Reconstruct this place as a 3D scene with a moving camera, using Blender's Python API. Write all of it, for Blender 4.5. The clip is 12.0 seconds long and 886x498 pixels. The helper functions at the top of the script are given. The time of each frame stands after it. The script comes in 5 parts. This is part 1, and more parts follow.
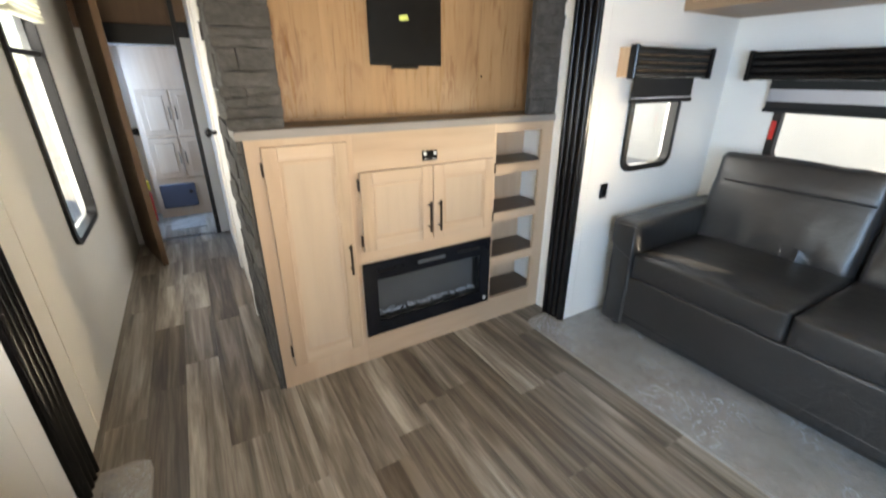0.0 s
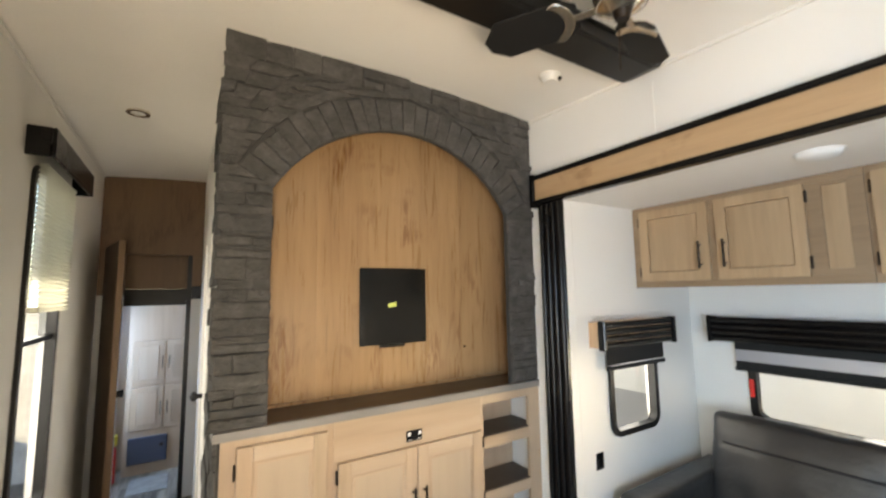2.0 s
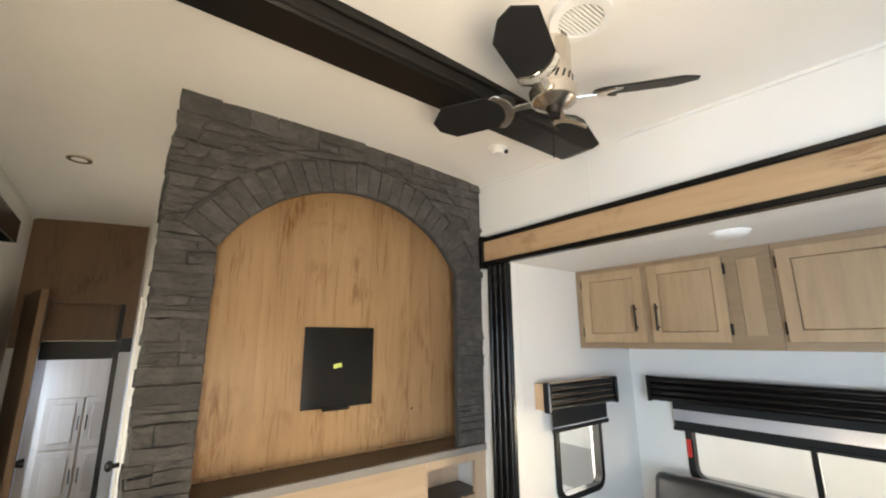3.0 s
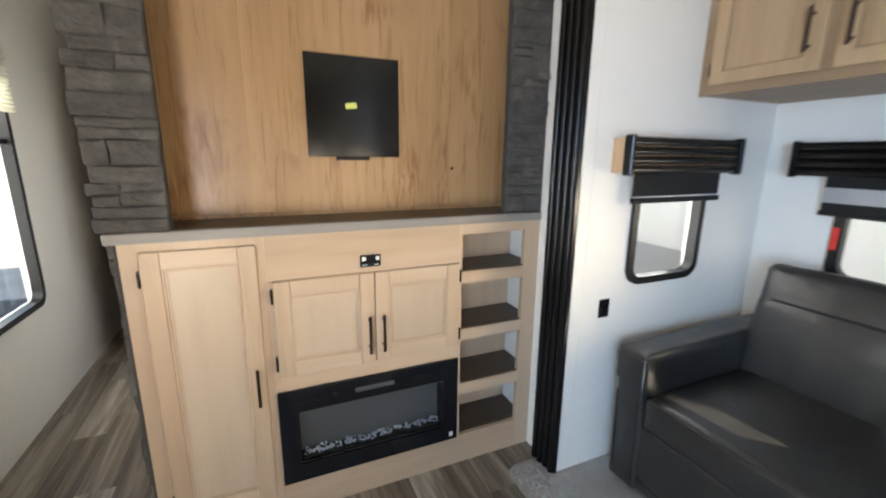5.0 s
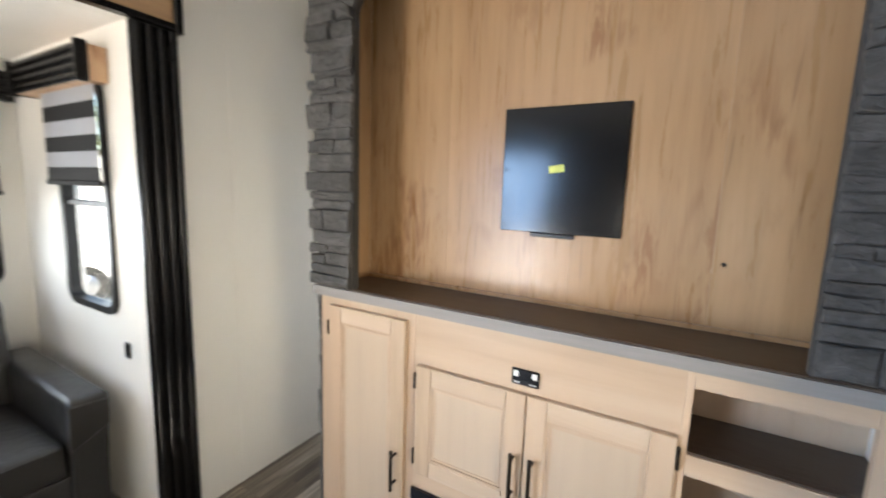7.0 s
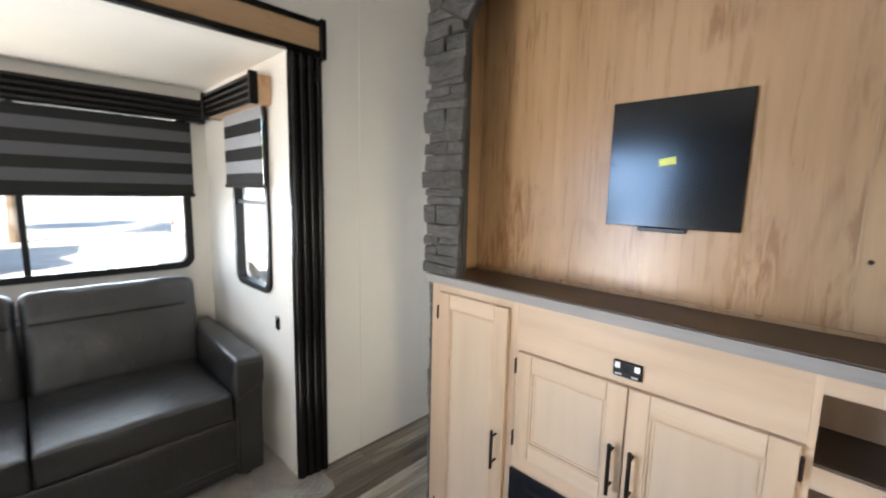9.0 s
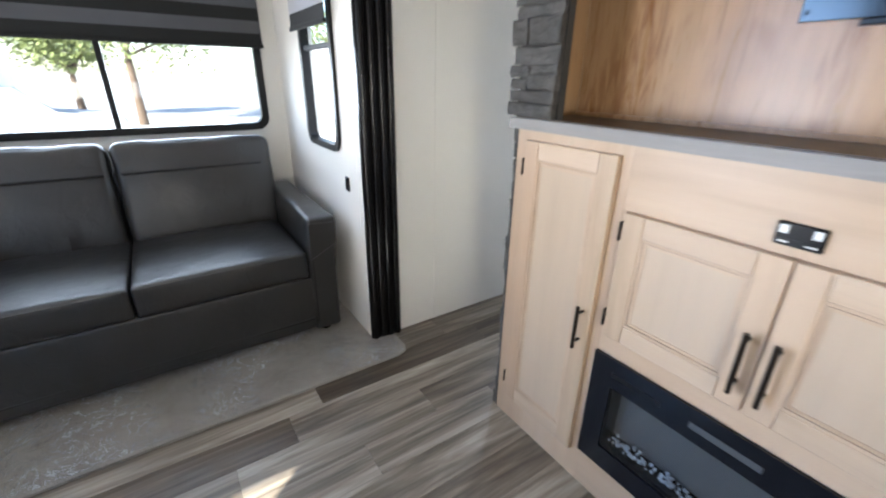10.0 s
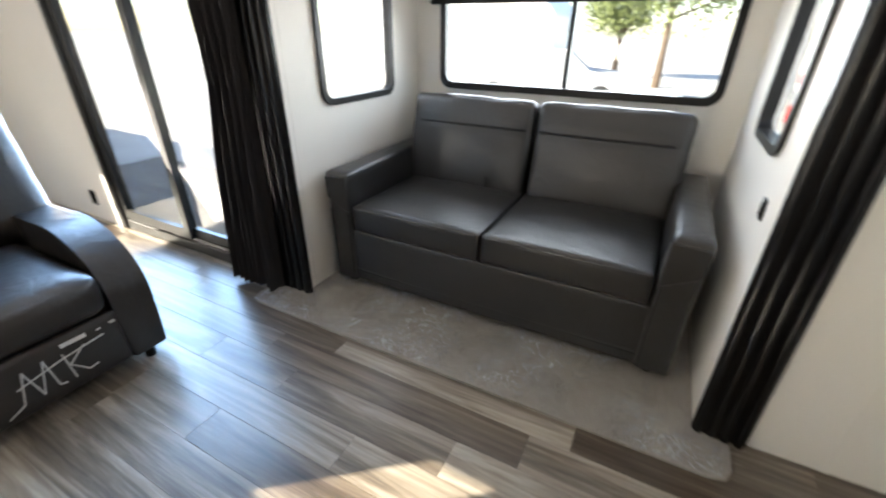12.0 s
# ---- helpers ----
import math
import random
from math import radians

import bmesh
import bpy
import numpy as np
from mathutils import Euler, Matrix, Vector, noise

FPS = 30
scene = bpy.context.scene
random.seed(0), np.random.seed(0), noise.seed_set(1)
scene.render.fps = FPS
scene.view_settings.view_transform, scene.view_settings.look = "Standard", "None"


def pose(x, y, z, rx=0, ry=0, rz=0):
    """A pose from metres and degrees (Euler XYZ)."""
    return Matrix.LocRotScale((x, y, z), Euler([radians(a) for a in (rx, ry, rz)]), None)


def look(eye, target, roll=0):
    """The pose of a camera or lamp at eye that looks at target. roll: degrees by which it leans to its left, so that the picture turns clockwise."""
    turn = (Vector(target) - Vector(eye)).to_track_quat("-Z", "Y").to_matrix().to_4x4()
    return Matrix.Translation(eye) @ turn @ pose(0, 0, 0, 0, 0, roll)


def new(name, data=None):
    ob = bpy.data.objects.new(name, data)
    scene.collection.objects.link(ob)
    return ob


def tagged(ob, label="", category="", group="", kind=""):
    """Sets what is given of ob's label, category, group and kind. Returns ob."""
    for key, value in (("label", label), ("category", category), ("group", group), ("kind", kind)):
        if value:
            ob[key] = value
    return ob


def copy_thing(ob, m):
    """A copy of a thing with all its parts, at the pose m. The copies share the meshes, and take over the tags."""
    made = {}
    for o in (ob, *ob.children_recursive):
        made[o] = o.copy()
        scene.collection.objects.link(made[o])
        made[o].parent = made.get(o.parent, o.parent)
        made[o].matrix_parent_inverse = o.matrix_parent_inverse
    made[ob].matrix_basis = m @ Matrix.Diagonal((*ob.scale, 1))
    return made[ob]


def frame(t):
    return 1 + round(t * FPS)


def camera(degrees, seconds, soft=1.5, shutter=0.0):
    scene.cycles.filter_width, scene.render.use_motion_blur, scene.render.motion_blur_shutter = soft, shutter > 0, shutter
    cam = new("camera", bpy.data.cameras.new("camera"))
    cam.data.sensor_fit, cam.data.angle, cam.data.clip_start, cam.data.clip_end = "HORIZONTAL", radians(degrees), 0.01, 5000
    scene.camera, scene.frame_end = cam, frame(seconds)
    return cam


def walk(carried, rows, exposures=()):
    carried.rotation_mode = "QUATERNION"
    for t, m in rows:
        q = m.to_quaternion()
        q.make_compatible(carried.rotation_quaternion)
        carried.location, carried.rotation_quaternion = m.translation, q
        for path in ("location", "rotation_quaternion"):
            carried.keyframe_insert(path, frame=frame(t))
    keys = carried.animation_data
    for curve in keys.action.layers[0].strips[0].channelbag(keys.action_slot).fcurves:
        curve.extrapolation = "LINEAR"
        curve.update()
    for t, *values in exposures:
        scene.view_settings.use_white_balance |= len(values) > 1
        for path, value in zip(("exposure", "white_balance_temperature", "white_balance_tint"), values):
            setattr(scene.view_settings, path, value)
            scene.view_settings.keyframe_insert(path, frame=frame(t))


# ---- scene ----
cam = camera(94.0, 12.0, soft=2.0, shutter=0.5)
PATH = [
    (0, (0.149, 0.137, 1.361), (1.093, 1.722, 0.59), 0.1),
    (0.5, (0.157, 0.151, 1.438), (1.075, 1.847, 0.909), -0.3),
    (1, (0.167, 0.144, 1.537), (1.104, 1.9, 1.342), -1.3),
    (1.5, (0.179, 0.135, 1.618), (1.149, 1.884, 1.625), -1.5),
    (2, (0.183, 0.11, 1.661), (1.233, 1.799, 1.871), -0.9),
    (2.5, (0.201, 0.059, 1.712), (1.321, 1.679, 2.065), -0.3),
    (3, (0.196, 0.052, 1.725), (1.392, 1.597, 2.154), -0.3),
    (3.5, (0.219, 0.051, 1.663), (1.415, 1.632, 1.931), -0.2),
    (5.5, (1.025, 0.554, 1.393), (1.485, 2.427, 0.865), 1.8),
    (6, (1.274, 0.779, 1.42), (1.313, 2.707, 0.898), 3.6),
    (6.5, (1.302, 0.818, 1.449), (0.869, 2.713, 0.977), 1.8),
    (7, (1.411, 0.776, 1.525), (0.437, 2.5, 1.249), 1.9),
    (9, (1.475, 0.695, 1.498), (0.093, 2.115, 1.227), 1.3),
    (9.5, (1.468, 0.714, 1.379), (-0.002, 1.923, 0.765), 1.2),
    (10, (1.315, 0.869, 1.29), (-0.214, 1.906, 0.522), 0.9),
    (10.5, (1.197, 0.977, 1.259), (-0.465, 1.673, 0.391), -0.4),
    (11, (1.148, 1.121, 1.303), (-0.616, 1.107, 0.36), -0.3),
    (11.5, (1.074, 1.242, 1.281), (-0.617, 0.785, 0.314), 0.2),
    (12, (0.949, 1.258, 1.279), (-0.628, 0.447, 0.354), 0.8),
]
EXPO = [(0.0, 2.45, 7500, 10), (1.0, 2.26, 8200, 10), (3.5, 2.22, 7700, 10), (5.5, 2.33, 6950, 10), (7.0, 2.50, 6500, 10), (9.0, 2.40, 6350, 10), (9.5, 2.42, 6050, 10), (10.5, 2.52, 5800, 10), (11.0, 2.50, 6200, 10), (12.0, 2.42, 6500, 10)]
walk(cam, [(t, look(eye, target, roll)) for t, eye, target, roll in PATH], EXPO)

# ---- world, sun, window light and added fill ----
SUN_WAY = Vector((0.62, -0.78, 0.51)).normalized()      # towards the sun
world = bpy.data.worlds.new("sky")
scene.world = world
world.use_nodes = True
wn = world.node_tree.nodes
sky = wn.new("ShaderNodeTexSky")
sky.sky_type = "NISHITA"
sky.sun_disc = False
sky.sun_elevation = math.asin(SUN_WAY.z)
sky.sun_rotation = math.atan2(SUN_WAY.x, SUN_WAY.y)
wn["Background"].inputs["Strength"].default_value = 0.11
world.node_tree.links.new(sky.outputs[0], wn["Background"].inputs["Color"])
sun = new("sun", bpy.data.lights.new("sun", "SUN"))
sun.data.energy, sun.data.angle, sun.data.color = 5.0, radians(0.5), (1.0, 0.91, 0.74)
sun.matrix_world = look((0, 0, 0), -SUN_WAY)


def window_light(name, eye, target, w, h, watts, color=(0.95, 0.97, 1.0)):
    """An area lamp at an opening: sky light, ground bounce or added fill."""
    lamp = new(name, bpy.data.lights.new(name, "AREA"))
    lamp.data.shape, lamp.data.size, lamp.data.size_y = "RECTANGLE", w, h
    lamp.data.energy, lamp.data.color = watts, color
    lamp.matrix_world = look(eye, target)
    return lamp


patio_sky = window_light("sky_patio_door", (-0.56, -1.3, 1.1), (2.0, 0.55, 0.25), 1.4, 1.8, 17, (0.38, 0.62, 1.0))
patio_sky.data.spread = radians(115)
patio_ground = window_light("ground_bounce_patio", (-0.57, -1.3, 0.6), (-0.1, 1.4, 2.7), 1.4, 0.9, 12, (1.0, 0.90, 0.77))
patio_ground.data.spread = radians(95)
left_sky = window_light("sky_left_slide", (-1.72, 0.55, 1.2), (2.7, 0.55, 0.6), 1.5, 0.5, 4.0, (0.88, 0.94, 1.0))
left_sky.data.spread = radians(125)
window_light("sky_left_slide_rear", (-1.1, -0.40, 1.4), (-1.1, 1, 1.2), 0.45, 0.8, 0.7)
window_light("sky_left_slide_front", (-0.9, 1.70, 1.2), (-0.9, 0, 1.0), 0.4, 0.5, 0.3)
window_light("sky_right_slide", (3.12, 0.45, 1.05), (-0.4, 0.9, 1.3), 0.8, 0.3, 1.0, (0.95, 0.96, 1.0))
# added narrow fill lamp, aimed from the slide window at the passage wall
beam = window_light("fill_passage_wall", (3.12, 0.2, 1.1), (-0.42, 2.3, 0.8), 0.6, 0.35, 1.5, (1.0, 0.87, 0.64))
beam.data.spread = radians(56)
window_light("sky_right_slide_front", (2.37, 1.70, 1.1), (2.37, 0, 1.0), 0.36, 0.34, 0.6)
window_light("sky_passage", (-0.52, 2.88, 1.2), (1, 2.88, 0.9), 0.5, 1.1, 3.0)
# three warm fill lamps, added behind unseen windows to brighten ceiling and passage
window_light("fill_rear", (1.25, -3.78, 1.15), (0.9, 0, 2.9), 0.9, 0.55, 2.4, (1.0, 0.93, 0.84))
window_light("fill_right_rear", (1.95, -3.0, 0.85), (-0.4, 1.6, 1.7), 0.9, 0.8, 2.6, (1.0, 0.85, 0.63))
window_light("fill_right_side", (1.94, -1.22, 1.21), (-0.42, 2.0, 1.1), 0.3, 0.34, 1.8, (1.0, 0.86, 0.64))
window_light("sky_front_room", (-0.52, 4.85, 1.1), (1, 4.85, 0.6), 0.5, 0.9, 4.6, (0.30, 0.52, 1.0))

# ---- materials ----
def material(name, color, rough=0.5, metal=0.0, **inputs):
    m = bpy.data.materials.new(name)
    m.use_nodes = True
    b = m.node_tree.nodes["Principled BSDF"]
    b.inputs["Base Color"].default_value = (*color, 1)
    b.inputs["Roughness"].default_value = rough
    b.inputs["Metallic"].default_value = metal
    for key, value in inputs.items():
        b.inputs[key.replace("_", " ")].default_value = value
    return m


def node(m, kind, **props):
    n = m.node_tree.nodes.new(kind)
    for key, value in props.items():
        n.inputs[key.replace("_", " ")].default_value = value
    return n


def link(m, a, b):
    m.node_tree.links.new(a, b)


def bsdf(m):
    return m.node_tree.nodes["Principled BSDF"]


def coords(m, scale=(1, 1, 1), spread=0.0):
    """Object coordinates in metres, shifted by chance for each object."""
    tc = node(m, "ShaderNodeTexCoord")
    mp = node(m, "ShaderNodeMapping", Scale=scale)
    if spread:
        info = node(m, "ShaderNodeObjectInfo")
        mul = node(m, "ShaderNodeVectorMath")
        mul.operation = "SCALE"
        mul.inputs[0].default_value = (spread, spread * 0.7, spread * 1.3)
        link(m, info.outputs["Random"], mul.inputs["Scale"])
        add = node(m, "ShaderNodeVectorMath")
        link(m, tc.outputs["Object"], add.inputs[0])
        link(m, mul.outputs[0], add.inputs[1])
        link(m, add.outputs[0], mp.inputs["Vector"])
    else:
        link(m, tc.outputs["Object"], mp.inputs["Vector"])
    return mp.outputs[0]


def ramp(m, fac, stops):
    r = node(m, "ShaderNodeValToRGB")
    while len(r.color_ramp.elements) < len(stops):
        r.color_ramp.elements.new(0.5)
    for e, (pos, c) in zip(r.color_ramp.elements, stops):
        e.position, e.color = pos, (*c, 1)
    link(m, fac, r.inputs["Fac"])
    return r.outputs["Color"]


def mix(m, fac, a, b, mode="MIX"):
    n = node(m, "ShaderNodeMix")
    n.data_type, n.blend_type = "RGBA", mode
    for slot, value in ((0, fac), (6, a), (7, b)):
        if isinstance(value, (int, float)):
            n.inputs[slot].default_value = value
        elif isinstance(value, tuple):
            n.inputs[slot].default_value = (*value, 1)
        else:
            link(m, value, n.inputs[slot])
    return n.outputs[2]


def noise_tex(m, vec, scale, detail=4.0, rough=0.55, distort=0.0):
    n = node(m, "ShaderNodeTexNoise", Scale=scale, Detail=detail, Roughness=rough, Distortion=distort)
    link(m, vec, n.inputs["Vector"])
    return n.outputs["Fac"]


def bump(m, height, strength, distance=0.002):
    n = node(m, "ShaderNodeBump", Strength=strength, Distance=distance)
    link(m, height, n.inputs["Height"])
    link(m, n.outputs[0], bsdf(m).inputs["Normal"])


def rough_by(m, fac, low, high):
    n = node(m, "ShaderNodeMapRange")
    link(m, fac, n.inputs[0])
    n.inputs[3].default_value, n.inputs[4].default_value = low, high
    link(m, n.outputs[0], bsdf(m).inputs["Roughness"])


def tint_random(m, color, low, high):
    """Lighter and darker from piece to piece."""
    info = node(m, "ShaderNodeObjectInfo")
    n = node(m, "ShaderNodeMapRange")
    link(m, info.outputs["Random"], n.inputs[0])
    n.inputs[3].default_value, n.inputs[4].default_value = low, high
    comb = node(m, "ShaderNodeCombineColor")
    for i in range(3):
        link(m, n.outputs[0], comb.inputs[i])
    return mix(m, 1.0, color, comb.outputs[0], "MULTIPLY")


def wood(name, light, mid, dark, grain="z", rough=0.45, streak=0.5, scale=1.0, random_tint=(0.94, 1.06), knots=True, relief=0.12):
    m = material(name, mid, rough)
    s = {"x": (1.2, 16, 16), "y": (16, 1.2, 16), "z": (16, 16, 1.2)}[grain]
    vec = coords(m, tuple(v * scale for v in s), 7.0)
    wide = coords(m, tuple((v / 5) * scale for v in s), 7.0)
    fine = noise_tex(m, vec, 3.0, 6.0, 0.65, 0.4)
    broad = noise_tex(m, wide, 1.6, 4.0, 0.6, 1.2)
    c = ramp(m, broad, [(0.28, dark), (0.46, mid), (0.62, light), (0.8, mid)])
    g = ramp(m, fine, [(0.3, tuple(0.72 * v for v in mid)), (0.52, mid), (0.75, light)])
    c = mix(m, streak, c, g)
    if knots:
        cluster = noise_tex(m, coords(m, tuple((3.6 if v > 2 else 2.4) * scale for v in s), 7.0), 1.1, 3.0, 0.55, 1.2)
        dash = noise_tex(m, coords(m, tuple((60.0 if v > 2 else 9.0) * scale for v in s), 7.0), 1.2, 3.0, 0.6, 0.8)
        cf = ramp(m, cluster, [(0.5, (0.0, 0.0, 0.0)), (0.62, (1, 1, 1))])
        df = ramp(m, dash, [(0.42, (0, 0, 0)), (0.6, (0.8, 0.8, 0.8))])
        c = mix(m, mix(m, 1.0, cf, df, "MULTIPLY"), c, (0.8 * dark[0], 0.66 * dark[1], 0.55 * dark[2]))
        thin = noise_tex(m, coords(m, tuple((75.0 if v > 2 else 4.0) * scale for v in s), 7.0), 1.0, 2.0, 0.5, 0.3)
        c = mix(m, ramp(m, thin, [(0.66, (0, 0, 0)), (0.74, (0.5, 0.5, 0.5))]), c, tuple(0.7 * v for v in dark))
    c = tint_random(m, c, *random_tint)
    link(m, c, bsdf(m).inputs["Base Color"])
    rough_by(m, fine, rough - 0.06, rough + 0.1)
    bump(m, fine, relief, 0.001)
    return m


def painted(name, color, rough=0.55, grain=260.0, depth=0.06, blotch=0.05):
    m = material(name, color, rough)
    v = coords(m)
    big = noise_tex(m, v, 1.7, 3.0)
    c = ramp(m, big, [(0.3, tuple(x * (1 - blotch) for x in color)), (0.7, color)])
    link(m, c, bsdf(m).inputs["Base Color"])
    fine = noise_tex(m, v, grain, 3.0, 0.6)
    rough_by(m, big, rough - 0.05, rough + 0.08)
    bump(m, fine, depth, 0.001)
    return m


MAPLE = wood("maple_cabinet", (0.506, 0.386, 0.283), (0.467, 0.339, 0.234), (0.370, 0.259, 0.177), "z", 0.38, 0.26, 0.55, (0.95, 1.04), False)
MAPLE_EDGE = wood("maple_heartwood", (0.62, 0.42, 0.26), (0.52, 0.33, 0.19), (0.40, 0.235, 0.13), "z", 0.45, 0.45, 0.9, (0.95, 1.04))
MAPLE_SIDE = wood("maple_lengthwise", (0.493, 0.373, 0.271), (0.447, 0.322, 0.218), (0.375, 0.269, 0.188), "y", 0.38, 0.26, 0.55, (0.95, 1.04), False)
MAPLE_RAIL = wood("maple_rail", (0.506, 0.386, 0.283), (0.467, 0.339, 0.234), (0.375, 0.269, 0.185), "x", 0.38, 0.26, 0.55, (0.95, 1.04), False)
MAPLE_FIELD = wood("maple_door_field", (0.480, 0.379, 0.286), (0.460, 0.359, 0.266), (0.424, 0.326, 0.238), "z", 0.3, 0.2, 0.4, (0.98, 1.03), False)
MAPLE_STREAK = wood("maple_streaked", (0.50, 0.38, 0.27), (0.43, 0.315, 0.215), (0.29, 0.20, 0.135), "z", 0.4, 0.45, 0.7, (0.95, 1.04), False)
MAPLE_CURL = wood("maple_curly_rail", (0.528, 0.416, 0.317), (0.472, 0.351, 0.246), (0.368, 0.253, 0.167), "x", 0.38, 0.35, 0.6, (0.97, 1.04), False)
ALDER = wood("alder_panel", (0.422, 0.268, 0.144), (0.352, 0.216, 0.110), (0.238, 0.130, 0.061), "z", 0.27, 0.5, 0.62, relief=0.3)
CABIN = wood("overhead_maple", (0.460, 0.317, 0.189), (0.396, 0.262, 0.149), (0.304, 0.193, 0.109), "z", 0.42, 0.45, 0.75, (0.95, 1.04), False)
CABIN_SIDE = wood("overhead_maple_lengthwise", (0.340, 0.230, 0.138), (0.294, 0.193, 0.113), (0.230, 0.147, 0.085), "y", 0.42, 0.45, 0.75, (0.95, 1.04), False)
HEADER_WOOD = wood("header_wood", (0.52, 0.35, 0.2), (0.45, 0.29, 0.16), (0.31, 0.19, 0.1), "y", 0.45, 0.4, 0.7)
DARK_WOOD = wood("loft_panel", (0.158, 0.092, 0.043), (0.130, 0.071, 0.034), (0.086, 0.048, 0.022), "z", 0.5, 0.4, 0.6)
DOOR_WOOD = wood("dark_door", (0.12, 0.075, 0.042), (0.095, 0.058, 0.032), (0.06, 0.036, 0.02), "z", 0.5, 0.4, 0.6)
SHELF_TOP = wood("dark_laminate", (0.085, 0.06, 0.043), (0.068, 0.047, 0.034), (0.05, 0.034, 0.024), "x", 0.4, 0.5, 1.0)
COUNTER_EDGE = wood("grey_laminate", (0.27, 0.252, 0.242), (0.22, 0.206, 0.197), (0.165, 0.155, 0.147), "x", 0.5, 0.5, 1.0, (0.97, 1.03), False)
WALL = painted("wall_vinyl", (0.80, 0.775, 0.725), 0.5)
CEILING = painted("ceiling_vinyl", (0.84, 0.815, 0.77), 0.6)
GREY_PANEL = painted("grey_panel", (0.55, 0.56, 0.56), 0.5)
BLACK_TRIM = painted("black_trim", (0.005, 0.0046, 0.0046), 0.24, 120, 0.03, 0.2)
BLACK_FRAME = painted("black_window_frame", (0.009, 0.0085, 0.0085), 0.36, 200, 0.03, 0.2)
BEAM = painted("black_beam", (0.008, 0.0075, 0.007), 0.36, 60, 0.15, 0.3)
BLACK_METAL = painted("black_metal", (0.006, 0.006, 0.007), 0.26, 400, 0.04, 0.2)
BLADE = painted("matt_black_blade", (0.008, 0.008, 0.008), 0.55, 200, 0.04, 0.2)
for m_ in (BLACK_TRIM, BLACK_FRAME, BEAM, BLADE, BLACK_METAL):
    m_.node_tree.nodes["Principled BSDF"].inputs["Specular IOR Level"].default_value = 0.3
BRONZE = material("oil_bronze", (0.035, 0.026, 0.02), 0.35, 0.8)
BLACK_GLASS = material("black_glass", (0.005, 0.006, 0.009), 0.12, 0.0, Specular_IOR_Level=0.35)
SCREEN = material("smoked_glass", (0.07, 0.075, 0.082), 0.28)
NICKEL = material("brushed_nickel", (0.72, 0.66, 0.57), 0.24, 1.0)
WHITE_PLASTIC = painted("white_plastic", (0.8, 0.79, 0.76), 0.4, 300, 0.02)
ALU = material("mill_aluminium", (0.55, 0.56, 0.58), 0.35, 1.0)
RED = material("red_plastic", (0.62, 0.02, 0.015), 0.35)
YELLOW = material("yellow_label", (0.75, 0.6, 0.04), 0.5)
LIME = material("lime_sticker", (0.55, 0.62, 0.16), 0.6)
WHITE_PRINT = material("white_print", (0.75, 0.75, 0.73), 0.5)
SILVER_PRINT = material("silver_thread", (0.62, 0.62, 0.6), 0.45, 0.2)
MIRROR = material("mirror", (0.9, 0.9, 0.9), 0.02, 1.0)


def leather(name, low, high):
    m = material(name, high, 0.4)
    v = coords(m)
    cell = node(m, "ShaderNodeTexVoronoi", Scale=230.0)
    link(m, v, cell.inputs["Vector"])
    big = noise_tex(m, v, 3.0, 3.0)
    link(m, ramp(m, big, [(0.3, low), (0.7, high)]), bsdf(m).inputs["Base Color"])
    rough_by(m, noise_tex(m, v, 9.0, 4.0), 0.31, 0.43)
    bsdf(m).inputs["Specular IOR Level"].default_value = 0.7
    bsdf(m).inputs["Coat Weight"].default_value = 0.1
    bsdf(m).inputs["Coat Roughness"].default_value = 0.25
    wrinkle = noise_tex(m, v, 11.0, 4.0, 0.55, 1.6)
    add = node(m, "ShaderNodeMath")
    add.operation = "MULTIPLY_ADD"
    link(m, cell.outputs["Distance"], add.inputs[0])
    add.inputs[1].default_value = 0.12
    link(m, wrinkle, add.inputs[2])
    bump(m, add.outputs[0], 0.5, 0.007)
    return m


LEATHER = leather("charcoal_leather", (0.0125, 0.0117, 0.0113), (0.023, 0.0215, 0.0208))
BROWN_LEATHER = leather("dark_brown_leather", (0.0085, 0.0068, 0.006), (0.016, 0.0128, 0.0115))
STITCH = material("seam_thread", (0.006, 0.006, 0.0063), 0.7)


def plank_material():
    m = material("vinyl_plank", (0.2, 0.16, 0.13), 0.36, Coat_Weight=0.3, Coat_Roughness=0.22)
    vec = coords(m, (22, 1.0, 22), 9.0)
    wide = coords(m, (7.0, 0.42, 4), 9.0)
    fine = noise_tex(m, vec, 3.2, 7.0, 0.68, 0.3)
    broad = noise_tex(m, wide, 2.0, 4.0, 0.6, 0.7)
    c = ramp(m, broad, [(0.34, (0.046, 0.035, 0.026)), (0.44, (0.118, 0.094, 0.071)), (0.54, (0.256, 0.218, 0.174)), (0.66, (0.47, 0.42, 0.355))])
    g = ramp(m, fine, [(0.3, (0.061, 0.049, 0.037)), (0.5, (0.205, 0.172, 0.136)), (0.7, (0.44, 0.39, 0.325))])
    c = mix(m, 0.36, c, g)
    info = node(m, "ShaderNodeObjectInfo")
    tone = ramp(m, info.outputs["Random"], [(0.0, (0.56, 0.51, 0.46)), (0.3, (0.8, 0.77, 0.74)), (0.55, (0.98, 0.98, 0.97)), (0.8, (1.15, 1.16, 1.15)), (1.0, (1.35, 1.35, 1.33))])
    c = mix(m, 1.0, c, tone, "MULTIPLY")
    link(m, c, bsdf(m).inputs["Base Color"])
    rough_by(m, fine, 0.28, 0.48)
    bump(m, fine, 0.1, 0.001)
    return m


PLANK = plank_material()
JOINT = material("floor_joint", (0.08, 0.066, 0.055), 0.7)


